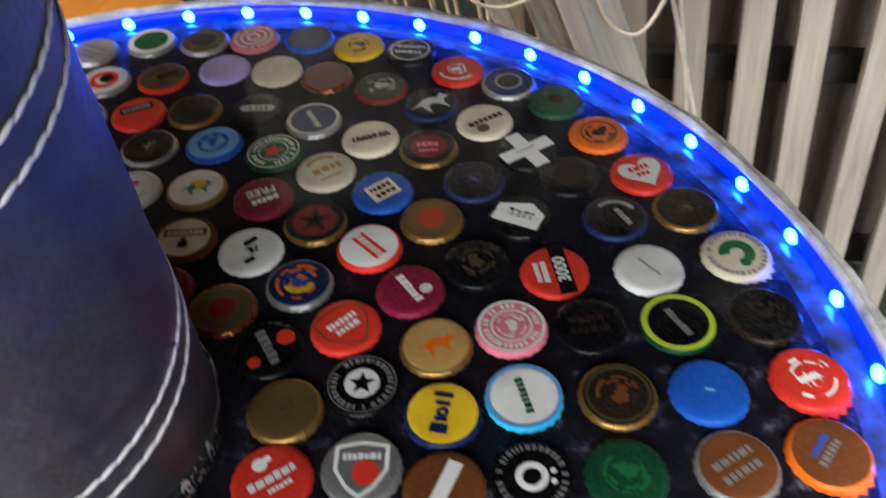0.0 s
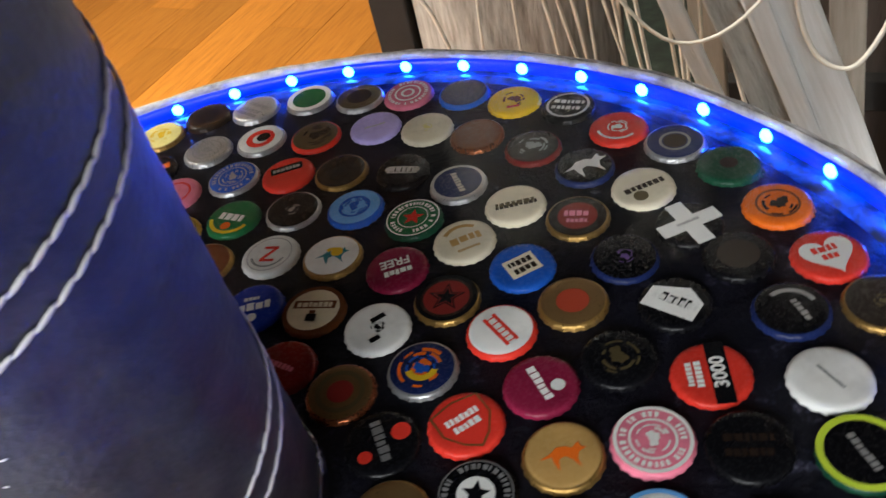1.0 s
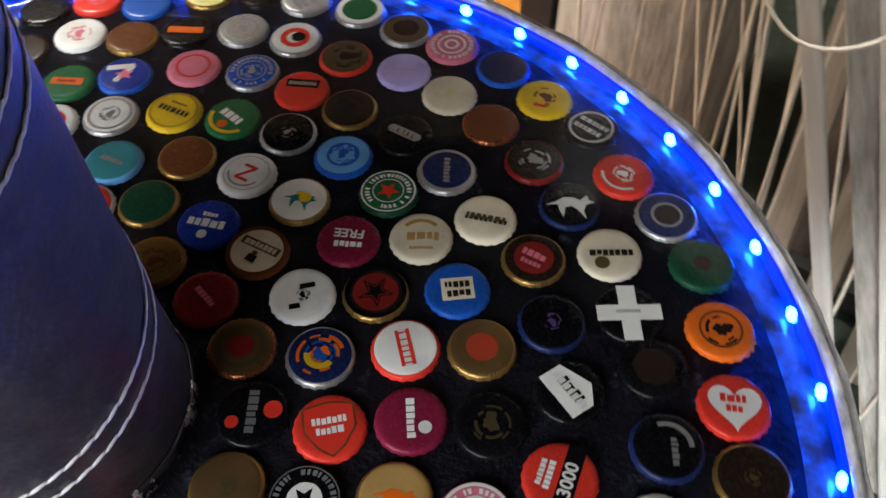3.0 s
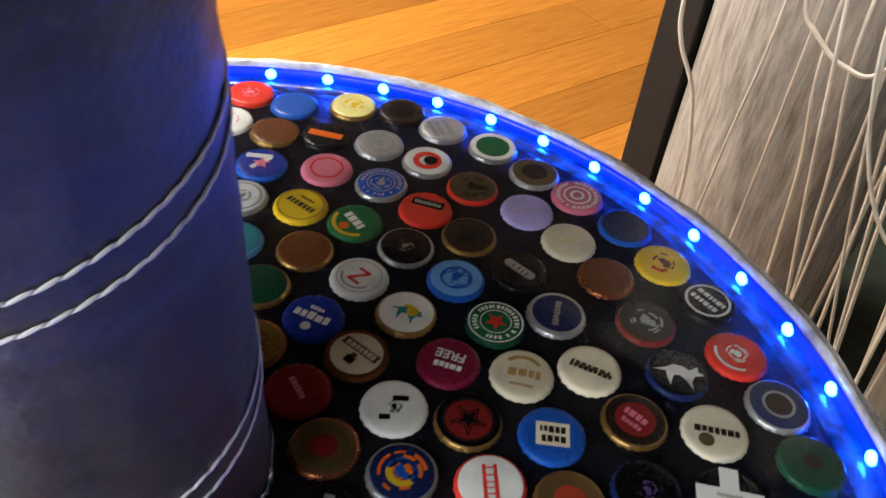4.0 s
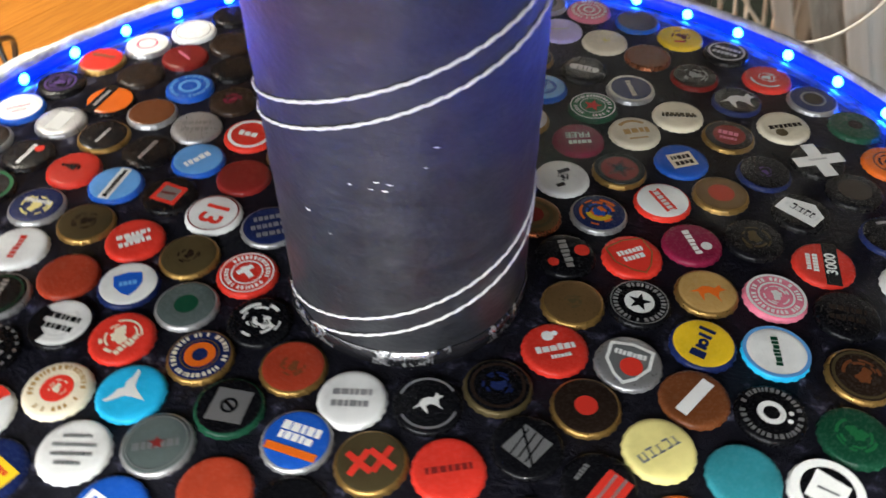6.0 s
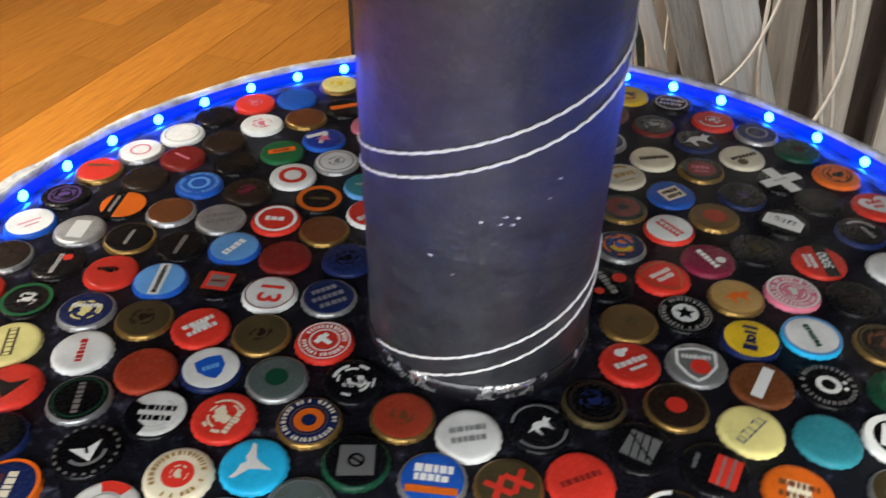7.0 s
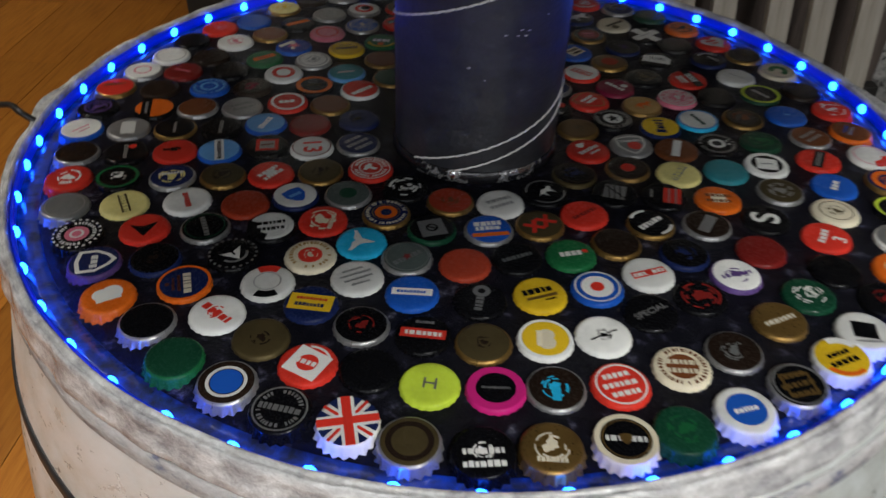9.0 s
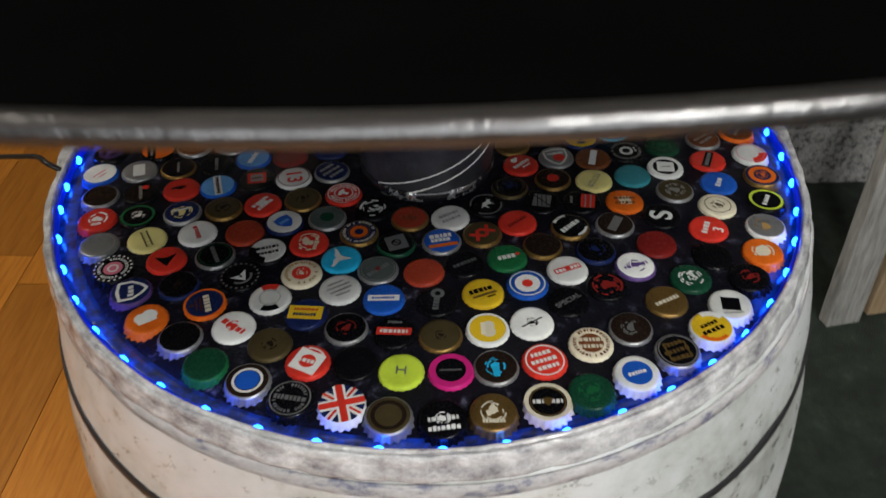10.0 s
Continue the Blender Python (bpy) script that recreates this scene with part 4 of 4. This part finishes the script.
cap(0.056, 0.022, "black", "black", -61, "D red .28 -.1 .6;D red .2 .3 -.55;N silver 1.4 .3")
cap(0.0832, 0.0307, "red", "red", 40, "E gold .95;E red .88;N wh 1.0 .22 0 .2;N wh .8 .22 0 -.12")
cap(0.116, 0.020, "tan", "gold", 4, "P orange .62")
cap(0.1430, 0.0267, "pink", "pink", 3, "R wh .9 1;G wh .76;R wh .55 .62;A wh .45")
cap(0.171, 0.026, "black", "black", 4, "L dbrown 2")
cap(0.202, 0.025, "black", "dgreen", -63, "R lime .88 1.06;N silver 1.1 .2")
cap(0.231, 0.057, "cream", "cream", -3, "G grey .84;C green .22 .56 -40 190;D green .18 .2 -.38")
cap(0.233, 0.027, "black", "dbrown", -3, "A dbrown .5")
cap(0.240, -0.001, "red", "red", 19, "A wh .7;L red 2")
cap(0.206, -0.004, "blue", "blue", -15, "B lblue .25 .1")
cap(0.176, -0.004, "dbrown", "gold", -2, "R olive .8 .9;A brown .6")
cap(0.1451, -0.0031, "wh", "sky", 103, "R lblue .93 1.05;N dgreen 1.2 .22")
cap(0.1179, -0.0083, "yel", "navy", 76, "B navy .3 .5 -.5 0;R navy .06 .17;B navy .14 .42 .28 .05;B navy .14 .55 .55 .08;B navy .14 .36 -.22 0")
cap(0.0906, 0.0047, "black", "black", -2, "G silver .80;R silver .93 .97;D wh .5;S black .4")
cap(0.065, -0.004, "bronze", "gold", -2, "A olive .3")
cap(0.092, -0.027, "silver", "silver", -2, "E wh .9;E grey .76;N wh 1.0 .2 0 .3;D red .36 .12 -.16")
cap(0.0638, -0.0296, "red", "red", 33, "N wh 1.3 .26 .0 0;N wh .7 .14 .1 -.35;D wh .2 -.1 .5;D wh .1 .15 .55")
cap(0.118, -0.035, "brown", "brown", 64, "B wh 1.5 .4")
cap(0.145, -0.033, "black", "black", -2, "G silver .84;R wh .24 .42;B wh .12 .4 .3 .0;D wh .08 .55 .15;D wh .08 .55 -.15")
cap(0.174, -0.033, "dgreen", "dgreen", -2, "A green .6")
cap(0.208, -0.032, "brown", "silver", 28, "L silver 2")
cap(0.237, -0.029, "brown", "orange", 49, "N silver 1.0 .2;N blue .8 .15 0 .3")
cap(0.081, -0.052, "dbrown", "gold", 28, "D red .35")
cap(0.048, -0.054, "black", "olive", 28, "R dbrown .75 .85;A navy .5")
cap(0.026, -0.070, "black", "black", 28, "C silver .84 .92 20 150;C silver .84 .92 200 330;P wh .52")
cap(0.0650, -0.0752, "black", "black", 73, "Q silver .58;B black 1.0 .05 0 .25;B black 1.0 .05 0 0;B black 1.0 .05 0 -.25;B black 1.4 .07 0 0 45")
cap(0.109, -0.061, "pyel", "pyel", 49, "N grey 1.5 .35;L pyel 1")
cap(0.042, -0.093, "red", "red", 28, "L dred 1")
cap(0.0157, -0.0991, "olive", "gold", 28, "B red .95 .2 -.33 0 50;B red .95 .2 -.33 0 -50;B red .95 .2 .33 0 50;B red .95 .2 .33 0 -50")
cap(-0.0124, -0.0997, "blue", "silver", 0, "N wh 1.2 .3 0 .36;N wh 1.15 .26 0 .03;B orange 1.6 .26 0 -.42")
cap(-0.001, -0.077, "wh", "wh", 16, "L silver 2")
cap(-0.028, -0.071, "rust", "gold", 28, "A brown .4")
cap(-0.051, -0.055, "black", "black", 28, "A wh .75;A black .35")
cap(-0.0641, -0.0781, "navy", "gold", 28, "G cream .82;R orange .25 .5;R gold .58 .62")
cap(-0.042, -0.095, "black", "dgreen", 105, "Q silver .64;R black .18 .27;B black .5 .09 0 0 45")
cap(-0.098, -0.080, "red", "red", 73, "A cream .7;N cream 1 .2 -.1 -.4")
cap(-0.083, -0.057, "slate", "silver", 28, "D dgreen .4")
cap(-0.0683, -0.0332, "red", "red", 57, "R wh .88 .93;G wh .72;R wh .5 .56;B wh .6 .2 0 .15;B wh .2 .6")
cap(-0.097, -0.032, "olive", "gold", 28, "A dbrown .4")
cap(-0.125, -0.031, "red", "red", 44, "B wh .6 .35;L wh 2")
cap(-0.1009, -0.0050, "wh", "wh", -90, "R dred .9 .95;W red 13 1.25")
cap(-0.030, -0.126, "rust", "rust", 28, "D rust .2")
cap(-0.058, -0.117, "slate", "silver", 28, "N grey 1.4 .26 0 -.05;S dred .24;R grey .85 .9")
cap(-0.128, 0.027, "lblue", "blue", 62, "N wh 1.2 .3")
cap(-0.162, 0.176, "red", "red", 3, "A pink .4")
cap(-0.137, 0.186, "blue", "blue", 3, "")
cap(-0.194, 0.132, "wh", "wh", 3, "R silver .8 .86")
cap(-0.211, 0.110, "wh", "silver", 4, "R pink .4 .5")
cap(-0.150, 0.150, "wh", "wh", 3, "A pink .5")
cap(-0.125, 0.161, "brown", "gold", 3, "")
cap(-0.104, 0.178, "black", "black", 26, "B orange 1.5 .4")
cap(-0.166, 0.127, "dbrown", "dbrown", 4, "")
cap(-0.184, 0.106, "dred", "dred", -29, "N pink 1 .15")
cap(-0.129, 0.120, "green", "green", 24, "B orange 1.3 .4;N dred .8 .15")
cap(-0.108, 0.137, "royal", "blue", -32, "B wh .28 1.1 -.5 0 -20;B wh .24 1.1 -.05 0 30;S pink .4")
cap(-0.095, 0.113, "wh", "silver", 4, "R silver .75 .85;A grey .4")
cap(-0.0703, 0.1288, "yel", "yel", 4, "N olive 1.3 .28;N olive .7 .1 0 .4;R gold .88 .92")
cap(-0.226, 0.087, "red", "gold", 4, "N olive 1.2 .2 0 .3")
cap(-0.197, 0.082, "dbrown", "dbrown", 4, "")
cap(-0.165, 0.080, "blue", "blue", 4, "G lblue .8;R lblue .35 .5")
cap(-0.137, 0.077, "dbrown", "dbrown", 4, "A maroon .4")
cap(-0.116, 0.095, "wh", "wh", 4, "R red .4 .65")
cap(-0.096, 0.074, "black", "black", 4, "R orange .75 1;N olive .8 .2")
cap(-0.073, 0.091, "teal", "lblue", 4, "N silver 1 .2")
cap(-0.233, 0.060, "black", "black", 45, "R purple .6 .7;A purple .5")
cap(-0.198, 0.055, "orange", "black", 91, "B black 2 .5 0 .4;N silver 1.2 .15 0 .4")
cap(-0.171, 0.053, "brown", "silver", 4, "")
cap(-0.143, 0.050, "silver", "silver", 23, "L grey 2")
cap(-0.114, 0.053, "red", "red", 4, "R wh .75 .9;N wh .9 .3")
cap(-0.066, 0.065, "red", "wh", 38, "N wh 1.5 .3 0 -.2")
cap(-0.087, 0.047, "brown", "gold", 4, "")
cap(-0.239, 0.034, "wh", "blue", 44, "N pink 1 .12;N pink .6 .1 0 -.3")
cap(-0.211, 0.031, "silver", "silver", 92, "B wh 1.2 .7")
cap(-0.183, 0.028, "black", "gold", 89, "N silver 1 .15")
cap(-0.155, 0.025, "black", "black", 86, "N silver 1.2 .2")
cap(-0.101, 0.023, "dred", "dred", 4, "")
cap(-0.237, 0.006, "dbrown", "silver", 4, "")
cap(-0.209, 0.003, "black", "black", 92, "N silver 1.3 .2;D red .2 .4 -.3")
cap(-0.1807, 0.0009, "red", "red", 4, "A black .3;N black .9 .2 -.1 .1")
cap(-0.155, -0.002, "lblue", "blue", 93, "B wh 1.8 .45;N black 1.6 .2")
cap(-0.127, -0.000, "black", "black", 4, "Q red .6;Q silver .4;N dred .6 .15")
cap(-0.073, -0.004, "navy", "silver", 35, "L silver 3")
cap(-0.237, -0.021, "red", "red", 4, "A wh .6")
cap(-0.210, -0.024, "black", "black", 4, "R green .8 .95;A wh .4")
cap(-0.180, -0.027, "navy", "silver", 4, "A pyel .6;N wh 1.2 .2 0 .2")
cap(-0.152, -0.029, "olive", "gold", 4, "A dbrown .5")
cap(-0.234, -0.049, "grey", "grey", 4, "R silver .8 .86")
cap(-0.203, -0.051, "pyel", "pyel", 106, "B olive 1.4 .4;L pyel 1")
cap(-0.170, -0.052, "wh", "wh", 103, "N red 1.2 .25")
cap(-0.139, -0.059, "rust", "rust", 4, "D rust .2")
cap(-0.112, -0.055, "wh", "navy", 34, "E blue .6;N lblue .6 .2")
cap(-0.223, -0.076, "black", "black", 4, "D pink .5;R wh .2 .3;G wh .72;K wh")
cap(-0.190, -0.075, "red", "red", 4, "T black .6")
cap(-0.159, -0.078, "black", "silver", 102, "L silver 1;R dgreen .8 .86")
cap(-0.125, -0.082, "wh", "black", 4, "A wh .8;L black 2;C black .6 1 150 250")
cap(-0.211, -0.100, "navy", "purple", 93, "E wh .9;E navy .7;N wh .9 .3")
cap(-0.182, -0.101, "black", "navy", 4, "A dbrown .4")
cap(-0.144, -0.103, "black", "black", 33, "C silver .5 .62 200 340;T wh .5;B black .1 .5 0 .1;K silver")
cap(-0.1059, -0.1092, "cream", "cream", 4, "D red .5;A cream .33;G tan .78")
cap(-0.0794, -0.1014, "sky", "sky", 75, "F wh .72")
cap(-0.2008, -0.1270, "orange", "orange", 109, "D wh .34 .1 .22;D wh .40 .1 -.2;B wh .3 .95 -.2 0")
cap(-0.1662, -0.1225, "navy", "orange", 96, "R orange .93 1.05;N cream 1.35 .3 0 -.12;N copper 1.0 .14 0 .2;N copper .8 .12 0 .42;D copper .1 0 .64")
cap(-0.127, -0.127, "wh", "wh", 45, "C red .6 .98 10 70;C black .6 .98 190 250;R silver .5 .55")
cap(-0.084, -0.129, "wh", "wh", 17, "N grey .9 .14 0 .45;N grey 1.3 .14 0 .15;N grey 1.2 .14 0 -.15;N grey .8 .14 0 -.45")
cap(-0.181, -0.147, "black", "silver", 4, "")
cap(-0.150, -0.146, "wh", "wh", -48, "N red 1.4 .35;A red .35")
cap(-0.107, -0.145, "navy", "navy", -17, "B yel 1.7 .9;N red 1.2 .15 0 .2;N navy 1.2 .2 0 -.15")
cap(-0.059, -0.144, "blue", "blue", -13, "B wh 1.6 .4;N blue 1.2 .15")
cap(-0.003, -0.125, "black", "black", 16, "L grey 1")
cap(0.025, -0.126, "green", "green", 4, "N wh 1 .3;D red .12 .6 .05")
cap(0.051, -0.120, "dbrown", "gold", 4, "")
cap(0.075, -0.106, "black", "gold", 31, "N wh 1.4 .3;C wh .8 .95 60 120;C wh .8 .95 250 310")
cap(0.092, -0.082, "black", "black", 68, "B red 1.2 .8 0 -.35;N silver 1.2 .1 0 -.2;N silver 1.2 .1 0 -.5;N silver .6 .15 0 .6")
cap(0.105, -0.111, "dbrown", "silver", 50, "B silver 1.3 .5")
cap(0.121, -0.089, "orange", "orange", -12, "B cream .7 .7;L brown 2")
cap(0.138, -0.062, "teal", "teal", -12, "")
cap(0.165, -0.059, "black", "wh", -12, "R wh .75 1;Q wh .55;B grey .6 .08")
cap(0.160, -0.086, "olive", "silver", -12, "A silver .6")
cap(0.1393, -0.1103, "black", "black", 70, "W wh S 1.7")
cap(0.164, -0.130, "red", "red", 53, "N wh 1.1 .3 0 .15;W wh 3 .8 0 -.55")
cap(0.181, -0.109, "cream", "cream", -12, "R olive .7 .75;A olive .4")
cap(0.216, -0.112, "black", "black", 49, "R lime .8 .95;N wh 1.1 .25")
cap(0.202, -0.137, "silver", "wh", -12, "A tan .6;N grey .7 .2 0 .3")
cap(0.228, -0.085, "navy", "gold", -12, "R orange .5 .8;A orange .35")
cap(0.194, -0.085, "blue", "blue", 54, "N wh .9 .3")
cap(0.199, -0.058, "red", "red", 55, "B black 1.6 .5;L silver 1")
cap(0.233, -0.058, "wh", "wh", -12, "C red .5 1 270 360;R pink .8 .85")
cap(0.124, -0.136, "dred", "dred", -12, "")
cap(0.187, -0.160, "orange", "orange", -12, "A cream .6;D cream .4")
cap(0.083, -0.133, "black", "navy", -12, "A navy .5")
cap(0.167, -0.180, "black", "black", 13, "A dred .5")
cap(0.131, -0.172, "dgreen", "dgreen", -12, "A wh .65;A dgreen .25")
cap(0.102, -0.153, "wh", "purple", 9, "A purple .5;L purple 1")
cap(0.078, -0.166, "black", "black", -12, "A dred .8")
cap(0.059, -0.146, "wh", "wh", 10, "B red 1.5 .4;L wh 1;E red .2")
cap(0.050, -0.173, "black", "black", 21, "W silver SPECIAL .42")
cap(0.108, -0.187, "gold", "gold", 14, "L cream 1")
cap(0.144, -0.199, "wh", "wh", -12, "Q black .5;N grey 1 .1 0 -.6")
cap(0.1242, -0.2138, "yel", "wh", 12, "N black 1.3 .3 0 -.2;N black 1.0 .24 0 .2;C wh .7 1 20 90;C orange .75 .95 200 290")
cap(0.051, -0.209, "cream", "cream", -12, "D brown .6;L cream 2;G brown .8")
cap(0.078, -0.203, "dbrown", "silver", -12, "A grey .5")
cap(0.097, -0.226, "black", "silver", 7, "Q gold .6;Q black .5;L gold 3;R silver .85 .92")
cap(0.068, -0.236, "wh", "wh", 6, "D blue .7;N wh .9 .2")
cap(0.039, -0.242, "dgreen", "dgreen", -12, "A green .6")
cap(0.021, -0.215, "red", "red", 7, "R wh .85 .92;L wh 3")
cap(0.0134, -0.2436, "black", "cream", -12, "R cream .85 1.05;R gold .75 .8;L wh 1;E gold .25")
cap(-0.017, -0.243, "gold", "gold", -12, "A cream .6;N cream 1 .2 0 -.5")
cap(-0.007, -0.213, "dbrown", "silver", -12, "A sky .55;B sky .3 .6 0 -.3")
cap(0.023, -0.185, "wh", "wh", 20, "N black 1.2 .1;A black .3")
cap(-0.004, -0.184, "yel", "wh", -12, "D yel .85;D cream .3 .05 .2;D cream .34 .05 -.2;B cream .22 .8 -.22 0;R wh .88 1.0")
cap(0.0015, -0.1537, "yel", "yel", 10, "N black 1.35 .32 0 .18;B gold 1.3 .16 0 -.2;N black .5 .12 .3 -.42")
cap(0.0304, -0.1527, "blue", "blue", -12, "D wh .65;D red .28;R wh .85 .92")
cap(-0.044, -0.241, "black", "black", -6, "L wh 1;A wh .35;N wh 1.4 .25 0 -.5")
cap(-0.0323, -0.2097, "black", "magenta", -12, "R magenta .7 1;N silver 1 .1")
cap(-0.032, -0.182, "olive", "gold", -12, "A dbrown .3")
cap(-0.0595, -0.2032, "lime", "lime", 73, "B grey .5 .08 0 .2;B grey .5 .08 0 -.2;B grey .08 .4")
cap(-0.072, -0.232, "olive", "silver", -12, "R dbrown .6 .8;A olive .5")
cap(-0.0952, -0.2185, "wh", "wh", 1, "U")
cap(-0.058, -0.173, "black", "black", -16, "B red 1.7 .5;L wh 1;N silver .7 .15 0 .6")
cap(-0.028, -0.154, "black", "black", 71, "N silver 1.3 .3;D silver .35 .5 0;D black .15 .5 0")
cap(-0.085, -0.163, "black", "silver", -12, "A dred .5")
cap(-0.084, -0.191, "black", "black", -12, "")
cap(-0.110, -0.184, "red", "red", -32, "Q wh .75;D red .4;L wh 1;C wh .75 .85 40 110")
cap(-0.122, -0.208, "black", "black", -23, "R silver .88 .95;G silver .72;B black 1.7 .4;N silver 1.5 .26")
cap(-0.144, -0.190, "dbrown", "silver", -12, "R wh .6 .72;D blue .56")
cap(-0.167, -0.172, "dgreen", "green", -12, "A dgreen .5")
cap(-0.130, -0.165, "olive", "olive", -12, "A dbrown .4")
cap(-0.046, 0.109, "brown", "gold", 43, "")
cap(-0.043, 0.080, "dgreen", "gold", 43, "")
cap(-0.020, 0.057, "gold", "brown", 42, "A brown .5")
cap(-0.070, 0.025, "navy", "navy", 4, "A black .5")
cap(-0.152, 0.104, "black", "black", 4, "A dbrown .5")
cap(-0.181, 0.156, "black", "black", 3, "")
cap(0.154, -0.156, "black", "black", -14, "")
